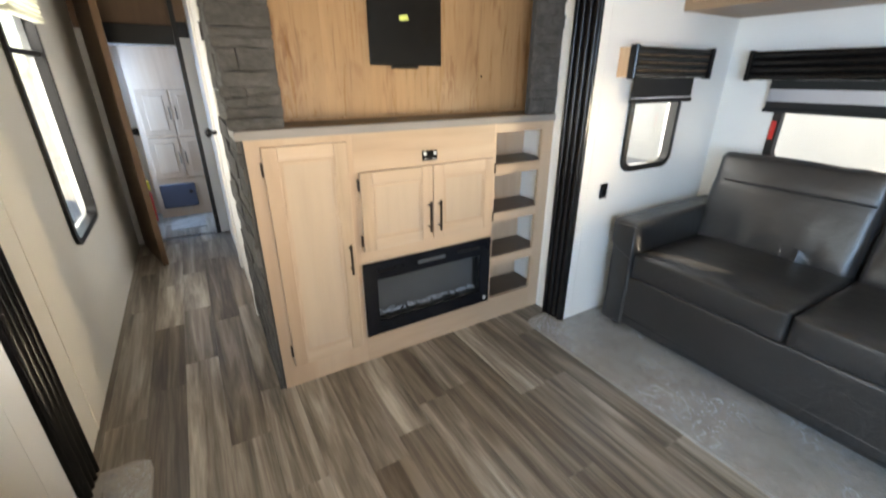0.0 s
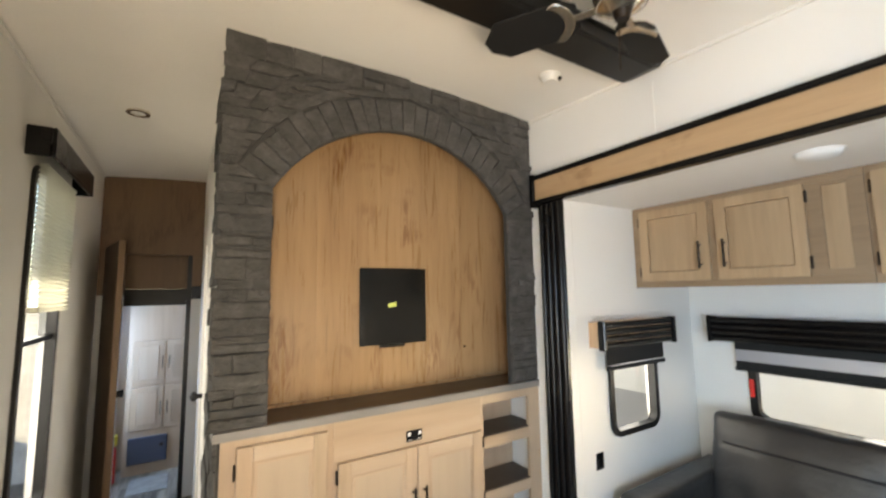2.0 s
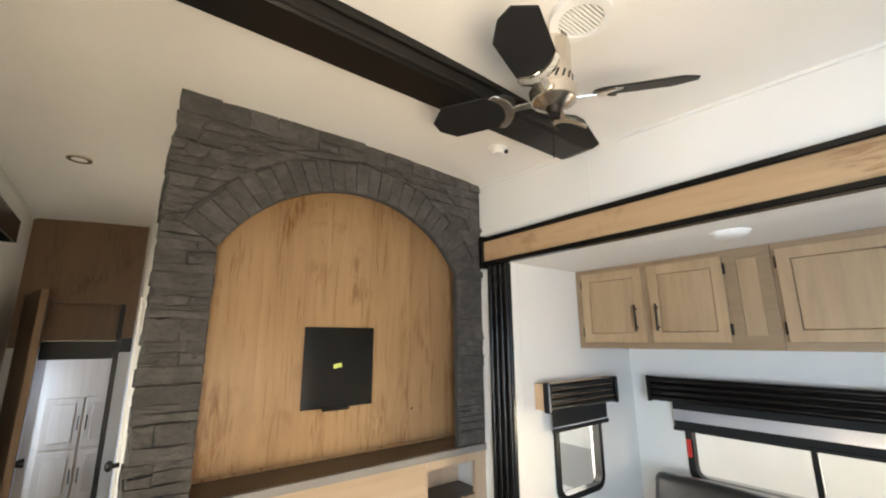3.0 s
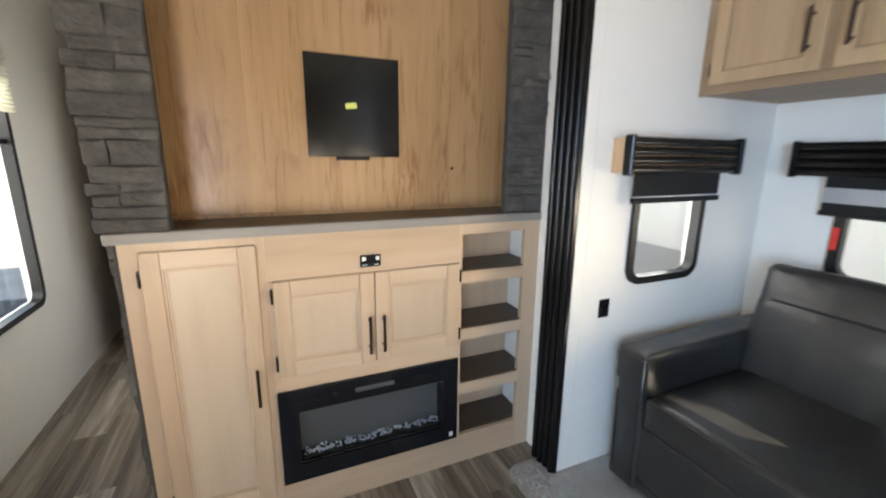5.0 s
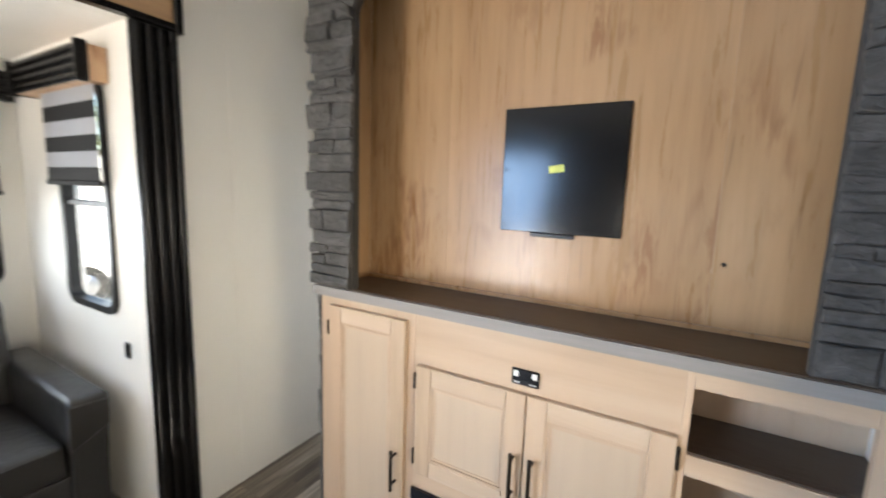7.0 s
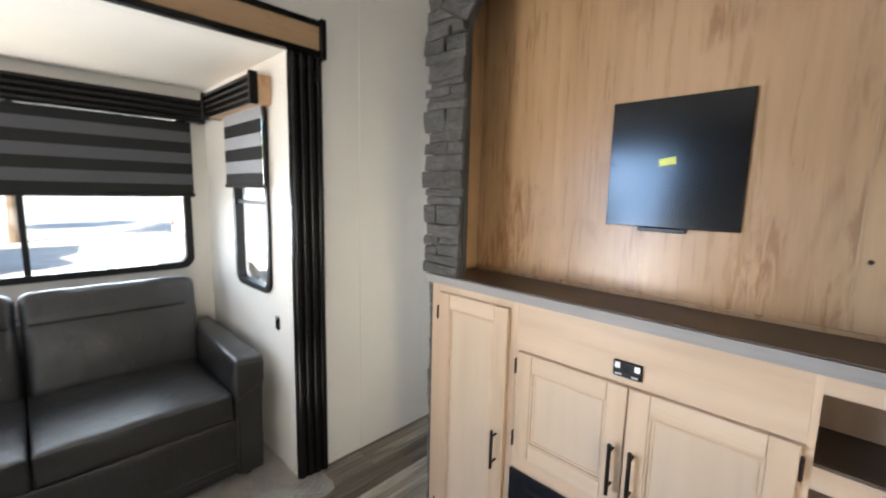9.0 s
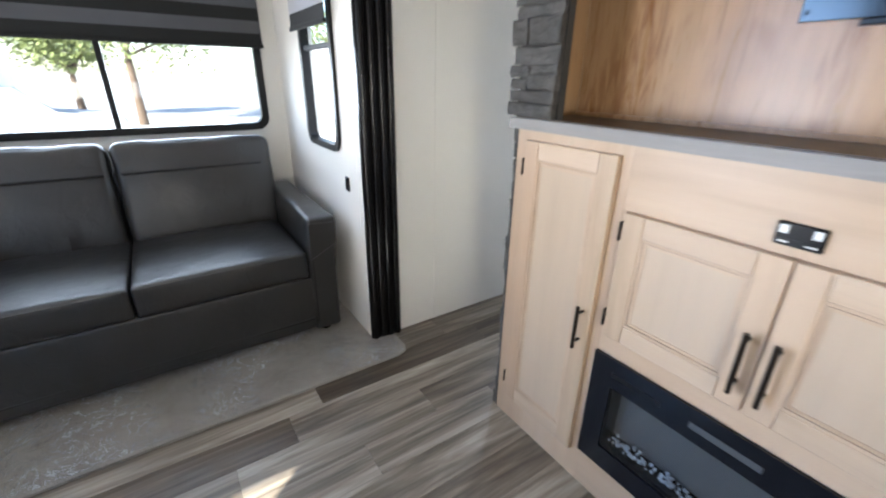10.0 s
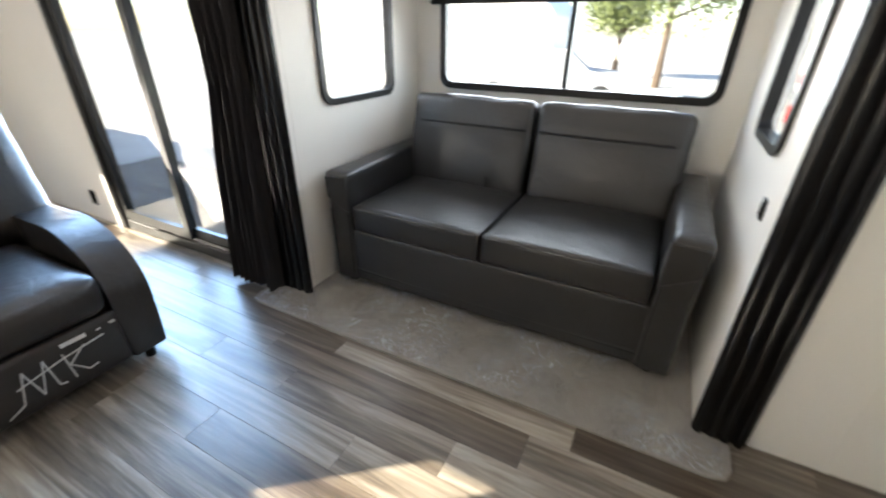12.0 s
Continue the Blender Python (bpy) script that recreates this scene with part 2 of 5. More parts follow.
def stone_material():
    m = material("ledger_stone", (0.2, 0.19, 0.18), 0.85)
    v = coords(m, (1, 1, 1), 5.0)
    big = noise_tex(m, v, 9.0, 4.0, 0.6, 0.4)
    lines = noise_tex(m, coords(m, (16, 16, 30), 5.0), 1.6, 6.0, 0.65, 0.8)
    c = ramp(m, big, [(0.28, (0.029, 0.028, 0.0265)), (0.5, (0.058, 0.0555, 0.053)), (0.72, (0.115, 0.11, 0.105))])
    c = mix(m, 0.3, c, ramp(m, lines, [(0.3, (0.026, 0.025, 0.024)), (0.6, (0.12, 0.115, 0.109))]))
    c = tint_random(m, c, 0.86, 1.1)
    link(m, c, bsdf(m).inputs["Base Color"])
    add = node(m, "ShaderNodeMath")
    add.operation = "ADD"
    link(m, big, add.inputs[0])
    link(m, lines, add.inputs[1])
    bump(m, add.outputs[0], 1.0, 0.013)
    return m


STONE = stone_material()
GROUT = material("stone_backing", (0.045, 0.043, 0.041), 0.95)


def carpet_material():
    m = material("grey_carpet", (0.2, 0.185, 0.165), 0.95)
    v = coords(m)
    fine = noise_tex(m, v, 420.0, 2.0)
    big = noise_tex(m, v, 7.0, 5.0, 0.65)
    c = ramp(m, big, [(0.3, (0.24, 0.222, 0.196)), (0.7, (0.41, 0.38, 0.34))])
    c = mix(m, 0.4, c, ramp(m, fine, [(0.35, (0.14, 0.13, 0.115)), (0.65, (0.44, 0.41, 0.38))]))
    link(m, c, bsdf(m).inputs["Base Color"])
    bump(m, fine, 0.5, 0.004)
    return m


CARPET = carpet_material()


def sheet_gloss(m, least, most, normal=None):
    """How glossy a thin clear sheet is, rising towards the grazing view."""
    lw = node(m, "ShaderNodeLayerWeight", Blend=0.5)
    if normal:
        link(m, normal, lw.inputs["Normal"])
    p = node(m, "ShaderNodeMath")
    p.operation = "POWER"
    link(m, lw.outputs["Facing"], p.inputs[0])
    p.inputs[1].default_value = 3.5
    r = node(m, "ShaderNodeMapRange")
    link(m, p.outputs[0], r.inputs[0])
    r.inputs[3].default_value, r.inputs[4].default_value = least, most
    return r.outputs[0]


def film_material():
    """Clear wrinkled plastic: mostly see-through, with gloss and painted glints on the creases."""
    m = material("clear_plastic_film", (0.9, 0.9, 0.9), 0.12)
    nt = m.node_tree
    out = [n for n in nt.nodes if n.type == "OUTPUT_MATERIAL"][0]
    clear, gloss, blend = node(m, "ShaderNodeBsdfTransparent"), node(m, "ShaderNodeBsdfGlossy"), node(m, "ShaderNodeMixShader")
    gloss.inputs["Roughness"].default_value = 0.16
    v = coords(m, (1, 1, 1))
    w = noise_tex(m, v, 13.0, 5.0, 0.65, 1.5)
    b = node(m, "ShaderNodeBump", Strength=0.9, Distance=0.012)
    link(m, w, b.inputs["Height"])
    link(m, b.outputs[0], gloss.inputs["Normal"])
    link(m, sheet_gloss(m, 0.09, 0.7, b.outputs[0]), blend.inputs[0])
    # white highlights of the creases, painted in as pale diffuse lines
    ridge = noise_tex(m, coords(m, (1.0, 1.0, 1.0)), 8.0, 5.0, 0.6, 2.6)
    line = ramp(m, ridge, [(0.465, (0, 0, 0)), (0.5, (0.9, 0.9, 0.9)), (0.535, (0, 0, 0))])
    patch = ramp(m, noise_tex(m, v, 2.6, 2.0), [(0.4, (0, 0, 0)), (0.56, (1, 1, 1))])
    painted_glint = node(m, "ShaderNodeBsdfDiffuse")
    painted_glint.inputs["Color"].default_value = (0.75, 0.77, 0.8, 1)
    base = node(m, "ShaderNodeMixShader")
    link(m, mix(m, 1.0, line, patch, "MULTIPLY"), base.inputs[0])
    link(m, clear.outputs[0], base.inputs[1])
    link(m, painted_glint.outputs[0], base.inputs[2])
    link(m, base.outputs[0], blend.inputs[1])
    link(m, gloss.outputs[0], blend.inputs[2])
    link(m, blend.outputs[0], out.inputs["Surface"])
    return m


FILM = film_material()


def glass_material():
    m = material("window_glass", (1, 1, 1), 0.02)
    out = [n for n in m.node_tree.nodes if n.type == "OUTPUT_MATERIAL"][0]
    clear, gloss, blend = node(m, "ShaderNodeBsdfTransparent"), node(m, "ShaderNodeBsdfGlossy"), node(m, "ShaderNodeMixShader")
    clear.inputs["Color"].default_value = (0.95, 0.96, 0.96, 1)
    gloss.inputs["Roughness"].default_value = 0.02
    link(m, sheet_gloss(m, 0.03, 0.5), blend.inputs[0])
    link(m, clear.outputs[0], blend.inputs[1])
    link(m, gloss.outputs[0], blend.inputs[2])
    link(m, blend.outputs[0], out.inputs["Surface"])
    return m


GLASS = glass_material()


def cloth(name, color, rough=0.85, through_light=0.0, weave=900.0):
    m = material(name, color, rough)
    v = coords(m)
    fine = noise_tex(m, v, weave, 2.0)
    big = noise_tex(m, v, 6.0, 3.0)
    link(m, ramp(m, big, [(0.3, tuple(0.85 * c for c in color)), (0.7, color)]), bsdf(m).inputs["Base Color"])
    bump(m, fine, 0.2, 0.001)
    if through_light:
        out = [n for n in m.node_tree.nodes if n.type == "OUTPUT_MATERIAL"][0]
        tr, blend = node(m, "ShaderNodeBsdfTranslucent"), node(m, "ShaderNodeMixShader")
        tr.inputs["Color"].default_value = (*color, 1)
        blend.inputs[0].default_value = through_light
        link(m, bsdf(m).outputs[0], blend.inputs[1])
        link(m, tr.outputs[0], blend.inputs[2])
        link(m, blend.outputs[0], out.inputs["Surface"])
    return m


CURTAIN = cloth("black_curtain_cloth", (0.014, 0.011, 0.0115))
SHADE_DARK = cloth("dark_shade_cloth", (0.008, 0.0077, 0.0077))
SHADE_SHEER = cloth("sheer_shade_cloth", (0.6, 0.6, 0.62), 0.9, 0.55)
SHADE_GREY = cloth("grey_sheer_cloth", (0.11, 0.113, 0.122), 0.9, 0.25)
CELL_SHADE = cloth("cellular_shade_cloth", (0.78, 0.77, 0.68), 0.9, 0.5)
CRYSTAL = material("clear_crystal", (0.33, 0.37, 0.43), 0.08, 0.0, Coat_Weight=0.5)
ASPHALT = painted("asphalt_lot", (0.42, 0.41, 0.39), 0.9, 30, 0.5, 0.25)
TRAILER_WHITE = painted("trailer_gelcoat", (0.78, 0.78, 0.77), 0.3, 40, 0.02)
TRAILER_GREY = painted("trailer_grey_band", (0.4, 0.4, 0.41), 0.35, 40, 0.02)
TYRE = material("tyre_rubber", (0.02, 0.02, 0.02), 0.8)
# opaque pale grey: the daylight reflected in the glass is put into the colour
TINTED_GLARE = painted("tinted_glass_with_glare", (0.34, 0.36, 0.38), 0.2, 40, 0.01)
BARK = painted("bark", (0.12, 0.085, 0.06), 0.9, 25, 0.6, 0.3)
LEAF = material("leaf", (0.12, 0.15, 0.045), 0.6)
BLUE_PAINT = painted("blue_truck_paint", (0.05, 0.09, 0.2), 0.3, 40, 0.02)
BLUE_BOX = painted("navy_vinyl", (0.05, 0.06, 0.09), 0.45)

# ---- building helpers ----
ORIGIN = {}


def thing(name, label, category="", at=(0, 0, 0), group="", kind=""):
    """An empty at the base of a thing, whose parts are given in world metres."""
    ob = new(name)
    ob.empty_display_size = 0.1
    ob.location = at
    ORIGIN[ob.name] = Vector(at)
    return tagged(ob, label, category, group, kind)


def mesh_of(name, bm, mat, smooth=False):
    bmesh.ops.recalc_face_normals(bm, faces=bm.faces)
    me = bpy.data.meshes.new(name)
    bm.to_mesh(me)
    bm.free()
    me.materials.append(mat)
    if smooth:
        me.polygons.foreach_set("use_smooth", [True] * len(me.polygons))
        me.set_sharp_from_angle(angle=radians(38))
    return me


def part(name, bm, mat, parent, label="", smooth=False):
    """One mesh under a thing or a part."""
    base = ORIGIN[parent.name]
    bmesh.ops.translate(bm, verts=bm.verts, vec=-base)
    ob = new(name, mesh_of(name, bm, mat, smooth))
    ob.parent = parent
    ORIGIN[ob.name] = base
    return tagged(ob, label) if label else ob


def solid(name, bm, mat, label="", category="", kind="", at=(0, 0, 0), smooth=False, group=""):
    """A thing that is one mesh."""
    bmesh.ops.translate(bm, verts=bm.verts, vec=-Vector(at))
    ob = new(name, mesh_of(name, bm, mat, smooth))
    ob.location = at
    ORIGIN[ob.name] = Vector(at)
    return tagged(ob, label, category, group, kind)


def box(x0, x1, y0, y1, z0, z1, bevel=0.0, segs=1, bm=None):
    b = bmesh.new()
    bmesh.ops.create_cube(b, size=1)
    for v in b.verts:
        v.co = Vector(((x0 + x1) / 2 + v.co.x * (x1 - x0), (y0 + y1) / 2 + v.co.y * (y1 - y0), (z0 + z1) / 2 + v.co.z * (z1 - z0)))
    if bevel:
        bmesh.ops.bevel(b, geom=b.edges[:], offset=bevel, segments=segs, affect="EDGES", profile=0.5)
    return join(bm, b)


def join(a, b):
    """Puts b into a."""
    if a is None:
        return b
    me = bpy.data.meshes.new("join")
    b.to_mesh(me)
    b.free()
    a.from_mesh(me)
    bpy.data.meshes.remove(me)
    return a


def tube(a, b, r0, r1=None, n=12, bm=None):
    """A round bar from a to b."""
    a, b = Vector(a), Vector(b)
    r1 = r0 if r1 is None else r1
    c = bmesh.new()
    bmesh.ops.create_cone(c, cap_ends=True, segments=n, radius1=r0, radius2=r1, depth=(b - a).length)
    q = (b - a).to_track_quat("Z", "Y").to_matrix().to_4x4()
    bmesh.ops.transform(c, matrix=Matrix.Translation((a + b) / 2) @ q, verts=c.verts)
    return join(bm, c)


def prism(points, axis, d0, d1, bevel=0.0):
    """A flat outline pushed along an axis from d0 to d1. points: pairs of the two other axes in x, y, z order."""
    bm = bmesh.new()

    def place(p, d):
        q = list(p)
        q.insert("xyz".index(axis), d)
        return bm.verts.new(q)

    low, high = [place(p, d0) for p in points], [place(p, d1) for p in points]
    bm.faces.new(low), bm.faces.new(high[::-1])
    for i in range(len(points)):
        j = (i + 1) % len(points)
        bm.faces.new((low[i], low[j], high[j], high[i]))
    if bevel:
        bmesh.ops.bevel(bm, geom=bm.edges[:], offset=bevel, segments=1, affect="EDGES")
    return bm


def rounded(u0, u1, v0, v1, r, n=6):
    out = []
    for cu, cv, a in ((u1 - r, v1 - r, 0), (u0 + r, v1 - r, 90), (u0 + r, v0 + r, 180), (u1 - r, v0 + r, 270)):
        for i in range(n + 1):
            t = radians(a + 90 * i / n)
            out.append((cu + r * math.cos(t), cv + r * math.sin(t)))
    return out


def ring(outer, inner, axis, d0, d1):
    """The frame between two outlines of as many points, from d0 to d1 along an axis."""
    bm = bmesh.new()

    def place(p, d):
        q = list(p)
        q.insert("xyz".index(axis), d)
        return bm.verts.new(q)

    rows = [[place(p, d) for p in line] for line, d in ((outer, d0), (outer, d1), (inner, d1), (inner, d0))]
    n = len(outer)
    for a in range(4):
        for i in range(n):
            j = (i + 1) % n
            bm.faces.new((rows[a][i], rows[a][j], rows[(a + 1) % 4][j], rows[(a + 1) % 4][i]))
    return bm


def wall(name, axis, d0, d1, u0, u1, z0, z1, holes=(), mat=None, label=""):
    """A wall of thickness d0 to d1 across an axis, with openings (u0, u1, z0, z1) through it."""
    holes = [(max(h[0], u0), min(h[1], u1), max(h[2], z0), min(h[3], z1)) for h in holes]
    us = sorted({u0, u1, *[h[0] for h in holes], *[h[1] for h in holes]})
    zs = sorted({z0, z1, *[h[2] for h in holes], *[h[3] for h in holes]})
    bm = bmesh.new()
    for a, b in zip(us, us[1:]):
        for c, d in zip(zs, zs[1:]):
            mu, mz = (a + b) / 2, (c + d) / 2
            if any(h[0] < mu < h[1] and h[2] < mz < h[3] for h in holes):
                continue
            box(*((d0, d1, a, b) if axis == "x" else (a, b, d0, d1)), c, d, bm=bm)
    bmesh.ops.remove_doubles(bm, verts=bm.verts, dist=0.0005)
    return solid(name, bm, mat or WALL, label or "white vinyl-covered trailer wall", "wall", "structure")


def cushion(x0, x1, y0, y1, z0, z1, r=0.04, puff=(0.0, 0.0, 0.0), wrinkle=0.004, seed=0, cuts=9):
    """A soft block with rounded edges that swells by puff metres on its faces across x, y, z."""
    bm = bmesh.new()
    bmesh.ops.create_cube(bm, size=2)
    bmesh.ops.subdivide_edges(bm, edges=bm.edges[:], cuts=cuts, use_grid_fill=True)
    half = Vector(((x1 - x0) / 2, (y1 - y0) / 2, (z1 - z0) / 2))
    mid = Vector(((x0 + x1) / 2, (y0 + y1) / 2, (z0 + z1) / 2))
    for v in bm.verts:
        u = v.co.copy()
        # crowd the rows near the edges, so that the rounding keeps its shape
        p = Vector([math.copysign(1 - (1 - abs(c)) ** 1.6, c) for c in u])
        q = Vector([p[i] * half[i] for i in range(3)])
        core = Vector([max(-(half[i] - r), min(half[i] - r, q[i])) for i in range(3)])
        off = q - core
        if off.length > 1e-9:
            q = core + off.normalized() * min(r, off.length if sum(abs(c) > 1e-9 for c in off) < 2 else r)
        for i in range(3):
            j, k = (i + 1) % 3, (i + 2) % 3
            if abs(u[i]) > 0.999:
                q[i] += math.copysign(puff[i] * (1 - p[j] ** 2) * (1 - p[k] ** 2), u[i])
        n = noise.noise_vector((q + Vector((seed * 3.1, seed * 1.7, 0))) * 9.0)
        v.co = mid + q + n * wrinkle
    return bm


def place_thing(ob, m):
    ob.matrix_basis = m
    return ob

# ---- plan ----
LEFT, RIGHT, BACK, FRONT = -0.42, 1.86, -3.7, 4.36     # inner faces of the trailer's body
S0, S0L, S1, LBACK, RBACK = -0.36, -0.275, 1.60, -1.63, 3.03   # the two slide-outs
SLIDE_TOP_L, SLIDE_TOP_R = 2.12, 2.14
UNIT, U0, U1 = 1.84, 0.31, 1.866                       # front and ends of the fireplace cabinet
TOP = 2.72


def roof(x, y):
    """Height of the slightly crowned ceiling."""
    return 2.70 - 0.05 * ((x - 0.72) / 1.14) ** 2 - 0.05 * (1.85 - max(0.0, min(1.85, y)))


# ---- floor ----
floor = solid("floor", box(LBACK - 0.06, RBACK + 0.06, BACK - 0.06, 5.5, -0.10, -0.004), JOINT, "grey-brown wood-look vinyl plank floor", "floor", "structure")

# ---- walls ----
PASS_WIN = (2.60, 3.16, 0.62, 2.25)
PATIO = (-2.04, -0.55, 0.0, 2.02)
ENTRY = (4.55, 5.15, 0.02, 1.55)
wall("wall_left_front", "x", LEFT - 0.06, LEFT, S1, 5.4, -0.004, TOP, [PASS_WIN, ENTRY])
wall("wall_left_over_slide", "x", LEFT - 0.06, LEFT, S0L, S1, SLIDE_TOP_L, TOP)
wall("wall_left_rear", "x", LEFT - 0.06, LEFT, BACK, S0L, -0.004, TOP, [PATIO])
# two unseen openings, sized and placed to cast the sun patches on the floor
SUN_WIN = (-1.40, -1.07, 1.08, 1.45)
SUN_WIN2 = (-1.92, -1.60, 0.62, 0.95)
# unseen opening, added to let sun in for bounce off the rear floor
ADDED_SIDE_WIN = (-3.5, -2.5, 0.40, 1.3)
wall("wall_right_rear", "x", RIGHT, RIGHT + 0.06, BACK, S0, -0.004, TOP, [SUN_WIN, SUN_WIN2, ADDED_SIDE_WIN])
wall("wall_right_over_slide", "x", RIGHT, RIGHT + 0.06, S0, S1, SLIDE_TOP_R, TOP)
wall("wall_right_front", "x", RIGHT + 0.006, RIGHT + 0.06, S1, 5.4, -0.004, TOP)
# unseen rear opening, also added for warm bounce light
ADDED_REAR_WIN = (0.8, 1.72, 0.85, 1.45)
# never in view; dark wood chosen to dim the plate's reflection and the bounce
wall("wall_rear", "y", BACK - 0.06, BACK, LEFT, RIGHT, -0.004, TOP, [ADDED_REAR_WIN], DARK_WOOD, "unseen rear wall, brown wood-look to keep reflections dark")
# slide-outs
LWIN = (-0.10, 1.49, 0.965, 1.95)
LWIN_F = (-1.13, -0.65, 0.94, 1.93)
LWIN_R = (-1.325, -0.69, 0.945, 1.93)
RWIN = (-0.14, 1.29, 0.88, 1.45)
RWIN_F = (2.15, 2.59, 0.87, 1.45)
wall("wall_left_slide_back", "x", LBACK - 0.05, LBACK, S0L, S1, -0.004, SLIDE_TOP_L, [tuple(a + b for a, b in zip(LWIN, (0.022, -0.022, 0.022, -0.022)))])
wall("wall_left_slide_front", "y", S1, S1 + 0.05, LBACK - 0.05, LEFT - 0.061, -0.004, SLIDE_TOP_L, [tuple(a + b for a, b in zip(LWIN_F, (0.022, -0.022, 0.022, -0.022)))])
wall("wall_left_slide_rear", "y", S0L - 0.05, S0L, LBACK - 0.05, LEFT - 0.061, -0.004, SLIDE_TOP_L, [tuple(a + b for a, b in zip(LWIN_R, (0.022, -0.022, 0.022, -0.022)))])
wall("wall_right_slide_back", "x", RBACK, RBACK + 0.05, S0, S1, -0.004, SLIDE_TOP_R, [tuple(a + b for a, b in zip(RWIN, (0.022, -0.022, 0.022, -0.022)))])
wall("wall_right_slide_front", "y", S1, S1 + 0.05, RIGHT + 0.061, RBACK + 0.05, -0.004, SLIDE_TOP_R, [tuple(a + b for a, b in zip(RWIN_F, (0.022, -0.022, 0.022, -0.022)))])
wall("wall_right_slide_rear", "y", S0 - 0.05, S0, RIGHT + 0.061, RBACK + 0.05, -0.004, SLIDE_TOP_R)
solid("ceiling_left_slide", box(LBACK - 0.05, LEFT - 0.0605, S0L - 0.05, S1 + 0.05, SLIDE_TOP_L, SLIDE_TOP_L + 0.05), CEILING, "smooth white ceiling of the slide-out", "ceiling", "structure")
solid("ceiling_right_slide", box(RIGHT + 0.0605, RBACK + 0.05, S0 - 0.05, S1 + 0.05, SLIDE_TOP_R, SLIDE_TOP_R + 0.05), CEILING, "smooth white ceiling of the slide-out", "ceiling", "structure")


def crowned_ceiling():
    bm = bmesh.new()
    xs = np.linspace(LEFT - 0.06, RIGHT + 0.06, 13)
    ys = [BACK - 0.06, -1.8, 0.0, 0.6, 1.2, 1.85, 3.0, 5.4]
    for lift in (0.0, 0.08):
        grid = [[bm.verts.new((x, y, roof(x, y) + lift)) for x in xs] for y in ys]
        for a, b in zip(grid, grid[1:]):
            for i in range(len(xs) - 1):
                bm.faces.new((a[i], a[i + 1], b[i + 1], b[i]) if lift else (a[i], b[i], b[i + 1], a[i + 1]))
    return bm


cb = crowned_ceiling()
ceiling = solid("ceiling", cb, CEILING, "smooth off-white crowned trailer ceiling", "ceiling", "structure", smooth=True)

# front end wall with the doorway to the bunk room
DOORWAY = (-0.25, 0.19, 0.0, 2.02)
wall("wall_front_upper", "y", FRONT, FRONT + 0.05, LEFT, 0.30, 1.68, TOP, [DOORWAY], DARK_WOOD, "brown wood-look panelling above the doorway")
wall("wall_front_lower", "y", FRONT, FRONT + 0.05, LEFT, 0.30, -0.004, 1.679, [DOORWAY], GREY_PANEL, "pale grey panel beside the doorway")
solid("trim_front_band", box(0.19, 0.30, FRONT - 0.006, FRONT - 0.0005, 1.64, 1.75), BLACK_TRIM, "black trim band beside the doorway", "trim", "structure")
solid("loft_beam", box(-0.30, 0.30, FRONT + 0.06, FRONT + 0.14, 1.59, 1.73, 0.004), BEAM, "black beam under the loft bunk", "beam", "structure")
solid("loft_panel", box(LEFT, 1.3, FRONT + 0.09, FRONT + 0.10, 1.731, 2.6), DARK_WOOD, "brown wood-look panel of the loft bunk", "panel", "structure")
solid("ceiling_bunk_room", box(LEFT, 1.3, FRONT + 0.145, 5.4, 1.62, 1.66), CEILING, "white low ceiling under the loft", "ceiling", "structure")
wall("wall_bunk_end", "y", 5.34, 5.40, LEFT, 1.3, -0.004, 1.62, (), MAPLE, "wood-look end wall of the bunk room")
wall("wall_bunk_right", "x", 1.3, 1.35, FRONT + 0.05, 5.4, -0.004, 2.6)
# bathroom behind the fireplace, with its door on the passage
SIDE = 0.30
BATH = (2.66, 3.40, 0.0, 1.95)
wall("wall_passage_right", "x", SIDE, SIDE + 0.05, 2.12, FRONT + 0.05, -0.004, TOP, [BATH])
wall("wall_behind_niche", "y", 2.07, 2.11, SIDE, RIGHT + 0.005, -0.004, TOP)

solid("wall_batten", box(LEFT + 0.0005, LEFT + 0.004, 1.985, 2.003, 0.0, 2.60, 0.0012), WALL, "thin white seam batten on the passage wall", "trim", "structure")

solid("wall_batten_right", box(RIGHT - 0.004, RIGHT - 0.0005, 1.07, 1.095, 2.31, 2.554, 0.0012), WALL, "thin white seam batten under the ceiling beam", "trim", "structure")

for name, x0, x1 in (("trim_ceiling_right", RIGHT - 0.012, RIGHT - 0.0005), ("trim_ceiling_left", LEFT + 0.0005, LEFT + 0.012)):
    bm = bmesh.new()
    for y0, y1 in ((0.0, 1.0045), (1.1555, 1.836)) if x0 > 0 else ((0.0, 1.0045), (1.1555, 4.355)):
        z = [roof((x0 + x1) / 2, y) for y in (y0, min(y1, 1.85))]
        k = [bm.verts.new(p) for p in ((x0, y0, z[0] - 0.012), (x1, y0, z[0] - 0.012), (x1, y1, z[1] - 0.012), (x0, y1, z[1] - 0.012), (x0, y0, z[0] + 0.004), (x1, y0, z[0] + 0.004), (x1, y1, z[1] + 0.004), (x0, y1, z[1] + 0.004))]
        for q in ((0, 1, 2, 3), (7, 6, 5, 4), (0, 4, 5, 1), (1, 5, 6, 2), (2, 6, 7, 3), (3, 7, 4, 0)):
            bm.faces.new([k[i] for i in q])
    solid(name, bm, WALL, "slim white bead where the wall meets the ceiling", "trim", "structure")

